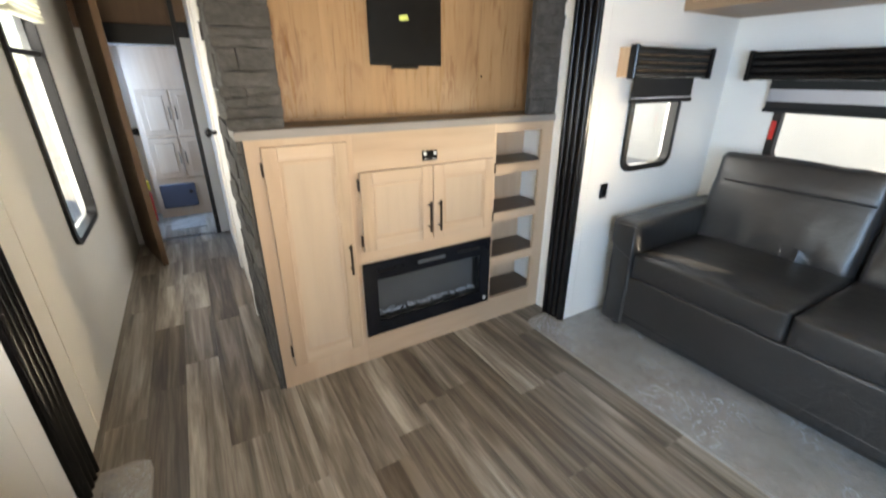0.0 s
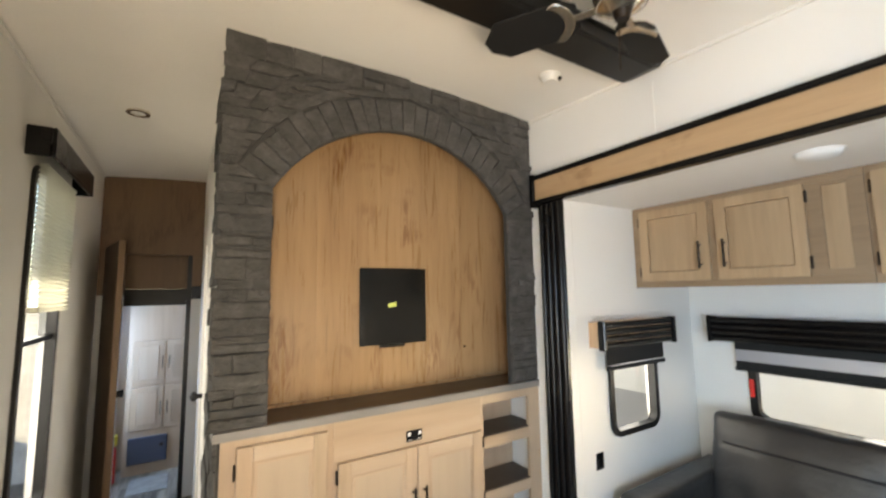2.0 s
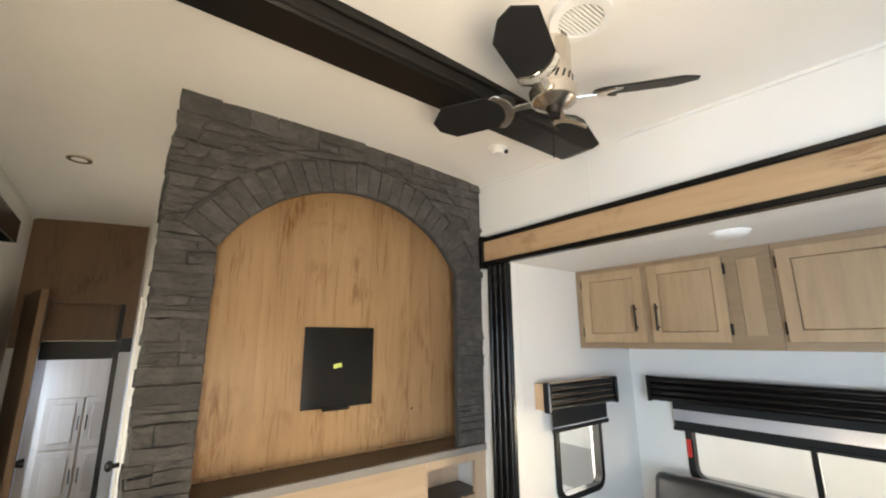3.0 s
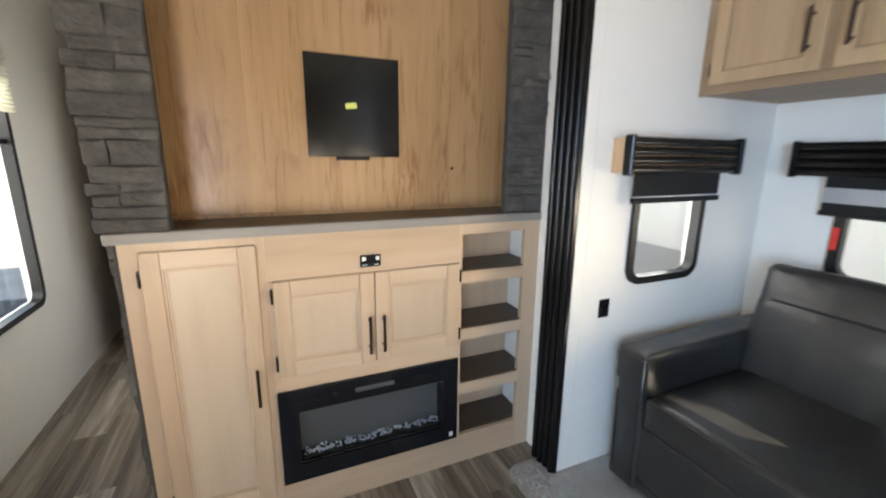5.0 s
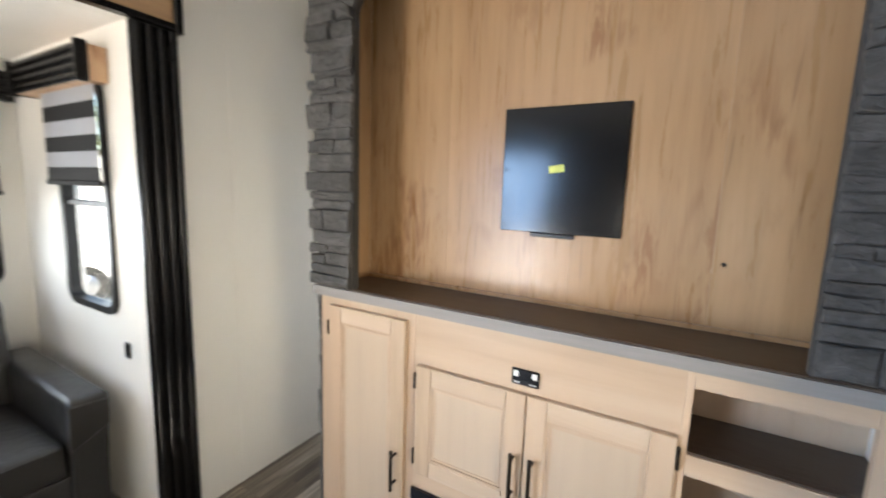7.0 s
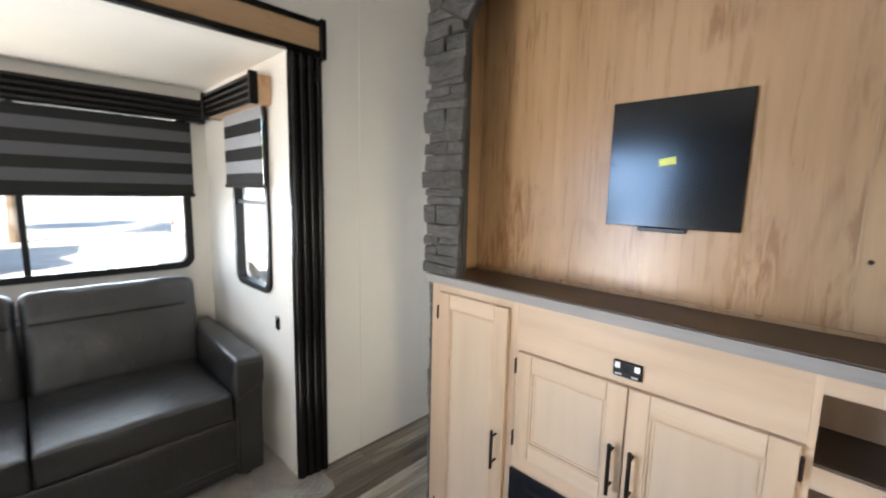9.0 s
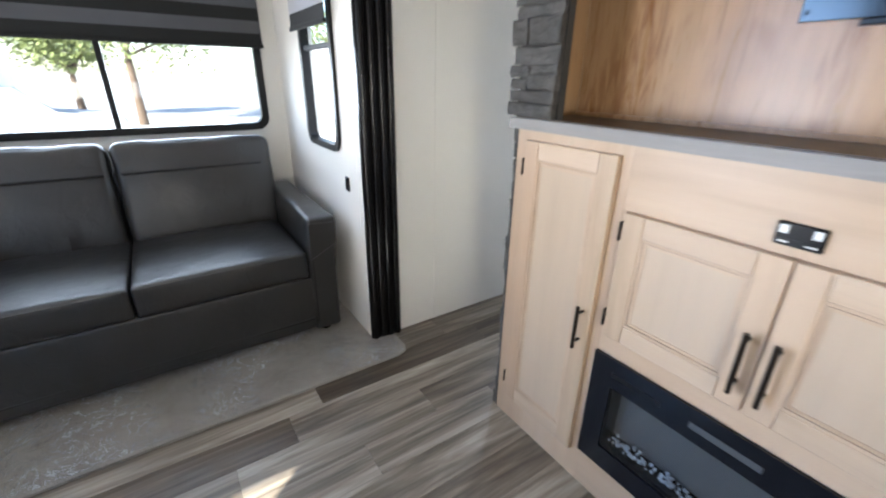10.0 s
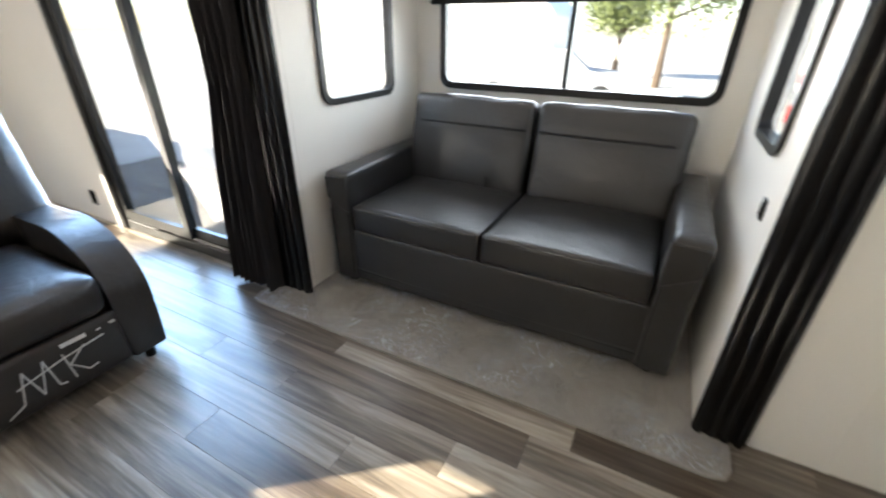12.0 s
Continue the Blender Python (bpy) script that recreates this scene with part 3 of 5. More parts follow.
# ---- slide-out trims ----
def fluted_trim(name, x_face, out, y0, y1, z0, z1):
    """A black fluted post that covers the edge of the slide-out."""
    t = thing(name, "black fluted slide-out trim post from floor to header", "trim", ((x_face), (y0 + y1) / 2, z0), kind="structure")
    lo, hi = sorted((x_face, x_face + out * 0.018))
    part("backing", box(lo, hi, y0, y1, z0, z1, 0.002), BLACK_TRIM, t)
    n = 4
    w = (y1 - y0) / n
    for i in range(n):
        c = y0 + w * (i + 0.5)
        pts = []
        for k in range(9):
            a = math.pi * k / 8
            pts.append((x_face + out * (0.018 + 0.016 * math.sin(a)), c + 0.36 * w * math.cos(a)))
        part("flute", prism(pts, "z", z0 + 0.002, z1 - 0.002), BLACK_TRIM, t, smooth=True)
    return t


fluted_trim("slide_trim_left_front", LEFT, 1, S1 - 0.005, 1.765, 0.0, 2.115)
fluted_trim("slide_trim_left_rear", LEFT, 1, -0.46, S0L + 0.035, 0.0, 2.115)
fluted_trim("slide_trim_right_front", RIGHT, -1, S1 - 0.005, 1.757, 0.0, 2.135)
fluted_trim("slide_trim_right_rear", RIGHT, -1, -0.55, S0 + 0.005, 0.0, 2.135)


def header(name, x_face, out, z0, z1, y0, y1):
    """The wood header over a slide-out, edged in black."""
    t = thing(name, "wood-look header with black edge trims over the slide-out", "trim", (x_face, (y0 + y1) / 2, z0), kind="structure")
    a, b = sorted((x_face, x_face + out * 0.03))
    part("board", box(a, b, y0 + 0.02, y1 - 0.02, z0 + 0.025, z1 - 0.025), HEADER_WOOD, t)
    c, d = sorted((x_face, x_face + out * 0.045))
    for e0, e1 in ((z0, z0 + 0.025), (z1 - 0.025, z1)):
        part("edge_trim", box(c, d, y0, y1, e0, e1, 0.004), BLACK_TRIM, t, "black edge trim")
    for e0, e1 in ((y0 - 0.01, y0 + 0.02), (y1 - 0.02, y1 + 0.012)):
        part("end_cap", box(c, d + 0.004, e0, e1, z0 - 0.012, z1 + 0.012, 0.006), BLACK_TRIM, t, "black moulded end cap")
    return t


header("header_left", LEFT, 1, 2.118, 2.275, -0.46, 1.765)
header("header_right", RIGHT, -1, 2.138, 2.305, -0.55, 1.79)

# ---- ceiling things ----
BZ = roof(1.0, 1.08)
beam_bm = prism([(LEFT + 0.01, 2.555), (1.76, 2.555), (1.83, 2.585), (1.83, 2.70), (LEFT + 0.01, 2.70)], "y", 1.005, 1.155, 0.008)
for z0, z1 in ((2.562, 2.572), (2.618, 2.632)):
    solid("trim_beam", box(LEFT + 0.015, 1.79, 0.996, 1.0045, z0, z1, 0.002), BEAM, "thin black moulding along the ceiling beam", "trim", "structure")
solid("ceiling_beam", beam_bm, BEAM, "black-stained box beam across the ceiling", "beam", "structure")


def ceiling_fan(cx, cy, cz):
    t = thing("ceiling_fan", "brushed nickel ceiling fan with four black blades at rest", "fan", (cx, cy, cz))
    z = roof(cx, cy)
    part("motor_housing", tube((cx, cy, z), (cx, cy, 2.5005), 0.060, 0.058, 28), NICKEL, t, "brushed nickel motor housing", True)
    ring_ob = part("vent_ring", tube((cx, cy, 2.5), (cx, cy, 2.462), 0.0595, 0.0615, 28), NICKEL, t, "slotted nickel vent ring", True)
    slot = box(-0.0035, 0.0035, -0.0015, 0.0015, -0.014, 0.014, 0.001)
    for k in range(18):
        bm = slot.copy()
        bmesh.ops.transform(bm, matrix=Matrix.Translation((cx, cy, 2.481)) @ pose(0, 0, 0, 0, 0, k * 20) @ pose(0, -0.0605, 0, 0, 24, 0), verts=bm.verts)
        part("slot", bm, BLACK_METAL, ring_ob)
    part("neck", tube((cx, cy, 2.4615), (cx, cy, 2.4545), 0.054, 0.054, 24), BLACK_METAL, t, "dark gap", True)
    bm = tube((cx, cy, 2.454), (cx, cy, 2.42), 0.072, 0.066, 28)
    part("hub", tube((cx, cy, 2.42), (cx, cy, 2.40), 0.062, 0.03, 28, bm), NICKEL, t, "polished nickel hub", True)
    part("cap", tube((cx, cy, 2.40), (cx, cy, 2.378), 0.026, 0.018, 18), BRONZE, t, "dark centre cap", True)
    part("pull_chain", tube((cx + 0.03, cy + 0.03, 2.41), (cx + 0.045, cy + 0.045, 2.27), 0.0025, n=6), BRONZE, t)
    for ang in (20, 118, 203, 308):
        m = Matrix.Translation((cx, cy, 2.432)) @ pose(0, 0, 0, 0, 0, ang) @ pose(0, 0, 0, 22, 0, 0) @ Matrix.Scale(0.93, 4)
        out = [(0.12, -0.04), (0.15, -0.062), (0.36, -0.068), (0.415, -0.03), (0.425, 0.012), (0.37, 0.068), (0.15, 0.062), (0.12, 0.04)]
        bm = prism(out, "z", -0.003, 0.003, 0.0015)
        bmesh.ops.transform(bm, matrix=m, verts=bm.verts)
        part("blade", bm, BLADE, t, "matt black fan blade")
        arc = [radians(118 + 124 * k / 10) for k in range(11)]
        crescent = [(0.222 + 0.092 * math.cos(q), 0.076 * math.sin(q)) for q in arc] + [(0.238 + 0.078 * math.cos(q), 0.068 * math.sin(q)) for q in arc[::-1]]
        iron = prism(crescent, "z", -0.011, -0.004, 0.001)
        join(iron, prism([(0.05, -0.013), (0.14, -0.011), (0.14, 0.011), (0.05, 0.013)], "z", -0.010, -0.005, 0.001))
        bmesh.ops.transform(iron, matrix=m, verts=iron.verts)
        part("blade_iron", iron, NICKEL, t, "nickel blade bracket")
    return t


ceiling_fan(1.144, 0.73, 2.4)


def round_vent(cx, cy):
    z = roof(cx, cy)
    t = thing("ceiling_vent", "round white air vent with slanted slats in the ceiling", "vent", (cx, cy, z - 0.03))
    c = lambda r, n=40: [(cx + r * math.cos(2 * math.pi * i / n), cy + r * math.sin(2 * math.pi * i / n)) for i in range(n)]
    part("rim", ring(c(0.088), c(0.064), "z", z - 0.022, z + 0.004), WHITE_PLASTIC, t, smooth=True)
    part("backing", prism(c(0.064), "z", z - 0.006, z + 0.002), BLACK_METAL, t, "dark duct behind the slats")
    for i in range(-5, 6):
        y = cy + i * 0.0108
        w = math.sqrt(max(0.0004, 0.063 ** 2 - (i * 0.0108) ** 2))
        part("slat", box(cx - w, cx + w, y - 0.003, y + 0.003, z - 0.017, z - 0.008), WHITE_PLASTIC, t)


round_vent(1.13, 0.61)


def smoke_detector(cx, cy):
    z = roof(cx, cy)
    t = thing("smoke_detector", "small round white smoke detector on the ceiling", "detector", (cx, cy, z - 0.03))
    part("base", tube((cx, cy, z + 0.004), (cx, cy, z - 0.012), 0.048, 0.046, 28), WHITE_PLASTIC, t, smooth=True)
    part("cover", tube((cx, cy, z - 0.012), (cx, cy, z - 0.034), 0.042, 0.03, 28), WHITE_PLASTIC, t, smooth=True)
    part("sensor_slot", box(cx + 0.012, cx + 0.03, cy - 0.04, cy - 0.026, z - 0.03, z - 0.016), BLACK_METAL, t, "dark sensor opening")


smoke_detector(1.57, 1.38)


def downlight(cx, cy, z):
    t = thing("downlight", "small round nickel-rimmed ceiling light, switched off", "ceiling light", (cx, cy, z - 0.012), "ceiling lights")
    c = lambda r, n=28: [(cx + r * math.cos(2 * math.pi * i / n), cy + r * math.sin(2 * math.pi * i / n)) for i in range(n)]
    part("rim", ring(c(0.055), c(0.036), "z", z - 0.01, z + 0.003), NICKEL, t, "nickel rim", True)
    part("lens", prism(c(0.036), "z", z - 0.005, z + 0.001), WHITE_PLASTIC, t, "white diffuser")


downlight(-0.08, 2.84, roof(-0.08, 2.84))


def dome_light(cx, cy, z):
    t = thing("dome_light", "round white domed ceiling light, switched off", "ceiling light", (cx, cy, z - 0.03), "ceiling lights")
    part("base", tube((cx, cy, z + 0.002), (cx, cy, z - 0.006), 0.072, 0.072, 36), WHITE_PLASTIC, t, smooth=True)
    bm = bmesh.new()
    rows = []
    for k in range(7):
        a = radians(90 * k / 6)
        rows.append([bm.verts.new((cx + 0.066 * math.cos(a) * math.cos(2 * math.pi * i / 32), cy + 0.066 * math.cos(a) * math.sin(2 * math.pi * i / 32), z - 0.006 - 0.024 * math.sin(a))) for i in range(32)])
    for a, b in zip(rows, rows[1:]):
        for i in range(32):
            bm.faces.new((a[i], a[(i + 1) % 32], b[(i + 1) % 32], b[i]))
    part("diffuser", bm, WHITE_PLASTIC, t, "white domed diffuser", True)


dome_light(2.09, 0.617, SLIDE_TOP_R)


# ---- windows and shades ----
def window(name, axis, face, out, u0, u1, z0, z1, mull=(), bars=(), label="", red_tag=False, wide=0.032):
    """A rounded black trailer window in a wall. face: the wall's inner plane; out: the way outdoors."""
    mid = [(u0 + u1) / 2, (u0 + u1) / 2, z0]
    mid["xy".index(axis)] = face
    t = thing(name, label or "black-framed trailer window with rounded corners", "window", mid, kind="structure")
    d_in, d_out = face - out * 0.016, face + out * 0.03
    part("window_frame", ring(rounded(u0, u1, z0, z1, 0.075), rounded(u0 + wide, u1 - wide, z0 + wide, z1 - wide, 0.05), axis, d_in, d_out), BLACK_FRAME, t, smooth=True)
    pane = part("pane", prism([(u0 + 0.012, z0 + 0.012), (u1 - 0.012, z0 + 0.012), (u1 - 0.012, z1 - 0.012), (u0 + 0.012, z1 - 0.012)], axis, face + out * 0.031, face + out * 0.035), GLASS, t, "clear glass pane")
    pane.visible_shadow = False
    for u in mull:
        a, b = sorted((face - out * 0.002, face + out * 0.029))
        part("mullion", box(*((a, b, u - 0.014, u + 0.014) if axis == "x" else (u - 0.014, u + 0.014, a, b)), z0 + wide - 0.004, z1 - wide + 0.004, 0.003), BLACK_FRAME, t)
    for z in bars:
        a, b = sorted((face - out * 0.002, face + out * 0.029))
        part("sash_bar", box(*((a, b, u0 + wide - 0.004, u1 - wide + 0.004) if axis == "x" else (u0 + wide - 0.004, u1 - wide + 0.004, a, b)), z - 0.012, z + 0.012, 0.003), BLACK_FRAME, t)
    if red_tag:
        a, b = sorted((face - out * 0.03, face - out * 0.0165))
        part("release_latch", box(a, b, u1 - 0.03, u1 - 0.006, 1.03, 1.13, 0.004), RED, t, "red emergency release latch")
    return t


window("window_left_slide", "x", LBACK, -1, *LWIN, mull=(0.70,), wide=0.04)
window("window_left_slide_front", "y", S1, 1, *LWIN_F, bars=(1.42,))
window("window_left_slide_rear", "y", S0L, -1, *LWIN_R)
window("window_right_slide", "x", RBACK, 1, *RWIN, mull=(0.69,), red_tag=True, wide=0.04)
window("window_right_slide_front", "y", S1, 1, *RWIN_F)
window("window_passage", "x", LEFT, -1, PASS_WIN[0] - 0.02, PASS_WIN[1] + 0.02, PASS_WIN[2] - 0.02, PASS_WIN[3] + 0.02, bars=(1.46,))
window("window_kitchen_small", "x", RIGHT, 1, SUN_WIN[0] - 0.02, SUN_WIN[1] + 0.02, SUN_WIN[2] - 0.02, SUN_WIN[3] + 0.02)
window("window_kitchen_low", "x", RIGHT, 1, SUN_WIN2[0] - 0.02, SUN_WIN2[1] + 0.02, SUN_WIN2[2] - 0.02, SUN_WIN2[3] + 0.02)
# the two added windows at the unseen rear
window("window_kitchen_wide", "x", RIGHT, 1, ADDED_SIDE_WIN[0] - 0.02, ADDED_SIDE_WIN[1] + 0.02, ADDED_SIDE_WIN[2] - 0.02, ADDED_SIDE_WIN[3] + 0.02)
window("window_rear", "y", BACK, -1, ADDED_REAR_WIN[0] - 0.02, ADDED_REAR_WIN[1] + 0.02, ADDED_REAR_WIN[2] - 0.02, ADDED_REAR_WIN[3] + 0.02)


def valance(axis, face, inward, u0, u1, z0, z1, depth, wood_end=None, group="window valances"):
    """A black ribbed valance box on a wall; wood_end names the end that shows bare wood."""
    f = face + inward * depth
    mid = [(u0 + u1) / 2, (u0 + u1) / 2, z0]
    mid["xy".index(axis)] = face
    t = thing("valance", "black ribbed window valance with stepped moulding on the wall", "valance", mid, group)

    def bx(a0, a1, b0, b1, c0, c1, bev=0.0):
        a0, a1 = sorted((a0, a1))
        return box(*((a0, a1, b0, b1) if axis == "x" else (b0, b1, a0, a1)), c0, c1, bev)

    part("box", bx(face + inward * 0.001, f - inward * 0.012, u0 + 0.012, u1 - 0.012, z0 + 0.004, z1 - 0.004), MAPLE_EDGE if wood_end else BLACK_TRIM, t, "bare wood box end" if wood_end else "")
    h = (z1 - z0) / 4
    for i in range(4):
        pts = []
        for k in range(7):
            a = math.pi * k / 6
            pts.append((f - inward * 0.012 + inward * 0.012 * math.sin(a), z0 + h * (i + 0.5) - 0.48 * h * math.cos(a)))
        if axis == "y":
            part("rib", prism(pts, "x", u0 + 0.012, u1 - 0.012), BLACK_TRIM, t, smooth=True)
        else:
            part("rib", prism(pts, "y", u0 + 0.012, u1 - 0.012), BLACK_TRIM, t, smooth=True)
    for e, (a, b) in (("low", (u0, u0 + 0.022)), ("high", (u1 - 0.022, u1))):
        part("end_moulding", bx(f - inward * 0.035, f + inward * 0.008, a, b, z0 - 0.006, z1 + 0.006, 0.005), BLACK_TRIM, t)
        if wood_end != e:
            part("end_panel", bx(face + inward * 0.002, f - inward * 0.03, *((a, a + 0.012) if e == "low" else (b - 0.012, b)), z0, z1), BLACK_TRIM, t)
    return t


def zebra_shade(axis, face, inward, u0, u1, z0, z1, off, bands, sheer=None):
    """A roller shade of dark and sheer bands with a bottom bar. bands: (z0, z1, dark)."""
    mid = [(u0 + u1) / 2, (u0 + u1) / 2, z0]
    mid["xy".index(axis)] = face + inward * off
    t = thing("zebra_shade", "striped black and sheer roller shade pulled part way down", "shade", mid, "striped roller shades")

    def bx(a0, a1, b0, b1, c0, c1, bev=0.0):
        a0, a1 = sorted((a0, a1))
        return box(*((a0, a1, b0, b1) if axis == "x" else (b0, b1, a0, a1)), c0, c1, bev)

    for a, b, dark in bands:
        part("dark_band" if dark else "sheer_band", bx(face + inward * off, face + inward * (off + 0.0015), u0, u1, a, b), SHADE_DARK if dark else sheer or SHADE_SHEER, t)
    part("bottom_bar", bx(face + inward * (off - 0.006), face + inward * (off + 0.009), u0 - 0.006, u1 + 0.006, z0 - 0.012, z0 + 0.010, 0.004), SHADE_DARK, t, "dark bottom bar")
    return t


def stripes(z0, z1, h, dark_first=True):
    out, z, d = [], z0, dark_first
    while z < z1 - 0.002:
        out.append((z, min(z + h, z1), d))
        z, d = z + h, not d
    return out


valance("x", LBACK, 1, -0.23, S1 - 0.03, 1.90, 2.04, 0.11)
zebra_shade("x", LBACK, 1, -0.14, 1.50, 1.445, 1.90, 0.05, stripes(1.445, 1.90, 0.066), SHADE_GREY)
valance("y", S1, -1, -1.32, -0.585, 1.90, 2.04, 0.10, "high")
zebra_shade("y", S1, -1, -1.15, -0.63, 1.51, 1.90, 0.04, stripes(1.51, 1.90, 0.066))
valance("y", S0L, 1, -1.42, -0.60, 1.90, 2.04, 0.10)
zebra_shade("y", S0L, 1, -1.345, -0.67, 1.80, 1.90, 0.04, stripes(1.80, 1.90, 0.066))
valance("x", RBACK, -1, -0.28, 1.45, 1.345, 1.49, 0.11)
zebra_shade("x", RBACK, -1, -0.2, 1.33, 1.19, 1.345, 0.05, [(1.19, 1.235, True), (1.235, 1.30, False), (1.30, 1.345, True)])
valance("y", S1, -1, 2.0, 2.66, 1.355, 1.495, 0.10, "low")
zebra_shade("y", S1, -1, 2.10, 2.62, 1.245, 1.355, 0.04, [(1.262, 1.355, True), (1.245, 1.262, False)])


def cellular_shade():
    t = thing("cellular_shade", "cream pleated cellular shade half lowered over the passage window", "shade", (LEFT + 0.03, 2.88, 1.6))
    pts, n = [], 30
    zs = np.linspace(1.62, 2.27, 2 * n + 1)
    front = [(LEFT + 0.045 + (0.012 if i % 2 else 0.0), z) for i, z in enumerate(zs)]
    back = [(LEFT + 0.025 - (0.008 if i % 2 else 0.0), z) for i, z in enumerate(zs)][::-1]
    bm = bmesh.new()
    lines = [[bm.verts.new((x, y, z)) for x, z in front + back] for y in (2.60, 3.16)]
    m = len(front + back)
    for i in range(m):
        bm.faces.new((lines[0][i], lines[0][(i + 1) % m], lines[1][(i + 1) % m], lines[1][i]))
    part("pleats", bm, CELL_SHADE, t)
    part("bottom_rail", box(LEFT + 0.016, LEFT + 0.058, 2.595, 3.165, 1.60, 1.622, 0.004), CELL_SHADE, t, "cream bottom rail")


cellular_shade()
v = thing("valance", "black box valance over the passage window", "valance", (LEFT, 2.88, 2.27), "window valances")
part("front_board", box(LEFT + 0.085, LEFT + 0.10, 2.46, 3.32, 2.27, 2.40, 0.004), BLACK_TRIM, v)
for a, b in ((2.46, 2.475), (3.305, 3.32)):
    part("end_board", box(LEFT + 0.001, LEFT + 0.0845, a, b, 2.27, 2.40, 0.003), BLACK_TRIM, v)
part("top_board", box(LEFT + 0.001, LEFT + 0.0845, 2.4755, 3.3045, 2.38, 2.399), BLACK_TRIM, v)


# ---- patio door, curtain ----
def patio_door():
    t = thing("patio_door", "sliding glass patio door in a dark grey metal frame", "door", (LEFT - 0.03, -1.3, 0.0), kind="structure")
    y0, y1, _, z1 = PATIO
    x0, x1 = LEFT - 0.075, LEFT + 0.012
    for a, b in ((y0 - 0.03, y0 + 0.035), (y1 - 0.035, y1 + 0.03)):
        part("jamb", box(x0, x1, a, b, 0.0, z1 + 0.03, 0.004), BLACK_FRAME, t)
    part("head", box(x0, x1, y0 + 0.0355, y1 - 0.0355, z1 - 0.035, z1 + 0.03, 0.004), BLACK_FRAME, t)
    part("sill", box(x0 - 0.03, x1 - 0.014, y0 + 0.0355, y1 - 0.0355, -0.002, 0.07, 0.004), BLACK_FRAME, t)
    for z in (0.036,):
        for k in (0.012, 0.045):
            part("track", box(x0 + k, x0 + k + 0.006, y0 + 0.036, y1 - 0.036, 0.0705, 0.082), ALU, t, "aluminium track")
    for (a, b), dx in (((y0 + 0.036, -1.265), 0.045), ((-1.325, y1 - 0.036), 0.012)):
        leaf = part("door_leaf", ring([(a, 0.083), (b, 0.083), (b, z1 - 0.036), (a, z1 - 0.036)], [(a + 0.05, 0.15), (b - 0.05, 0.15), (b - 0.05, z1 - 0.09), (a + 0.05, z1 - 0.09)], "x", x0 + dx, x0 + dx + 0.028), BLACK_FRAME, t, "dark grey sash")
        pane = part("pane", box(x0 + dx + 0.012, x0 + dx + 0.016, a + 0.045, b - 0.045, 0.145, z1 - 0.085), GLASS, leaf, "clear glass pane")
        pane.visible_shadow = False
    bm = tube((LEFT + 0.035, y1 - 0.10, 0.92), (LEFT + 0.035, y1 - 0.10, 1.12), 0.009)
    part("handle", bm, BLACK_METAL, t, "black pull handle", True)


patio_door()


def curtain():
    t = thing("curtain", "black pleated curtain drawn aside beside the patio door", "curtain", (LEFT + 0.07, -0.72, 0.02))
    bm = bmesh.new()
    n, rows = 90, 14
    for side in (0.0, 0.004):
        grid = []
        for r in range(rows + 1):
            z = 0.03 + (2.10 - 0.03) * r / rows
            y_hi = -0.395 + 0.02 * z
            pinch = math.exp(-((z - 1.12) / 0.28) ** 2)
            y_lo = -0.73 + 0.13 * min(z, 1.0) + 0.035 * pinch
            line = []
            for i in range(n + 1):
                u = i / n
                y = y_lo + u * (y_hi - y_lo)
                x = LEFT + 0.085 + side + 0.034 * math.sin(u * 8 * 2 * math.pi + 0.5 * math.sin(z * 3)) + 0.01 * math.sin(u * 23 + z * 2)
                line.append(bm.verts.new((x, y, z + 0.006 * math.sin(u * 40))))
            grid.append(line)
        for a, b in zip(grid, grid[1:]):
            for i in range(n):
                bm.faces.new((a[i], a[i + 1], b[i + 1], b[i]))
    part("cloth", bm, CURTAIN, t, smooth=True)
    part("rod", tube((LEFT + 0.085, -2.15, 2.13), (LEFT + 0.085, -0.42, 2.13), 0.011), BLACK_METAL, t, "black curtain rod", True)
    for y in (-2.1, -0.46):
        part("bracket", box(LEFT + 0.0005, LEFT + 0.10, y - 0.012, y + 0.012, 2.115, 2.145, 0.003), BLACK_METAL, t)


curtain()

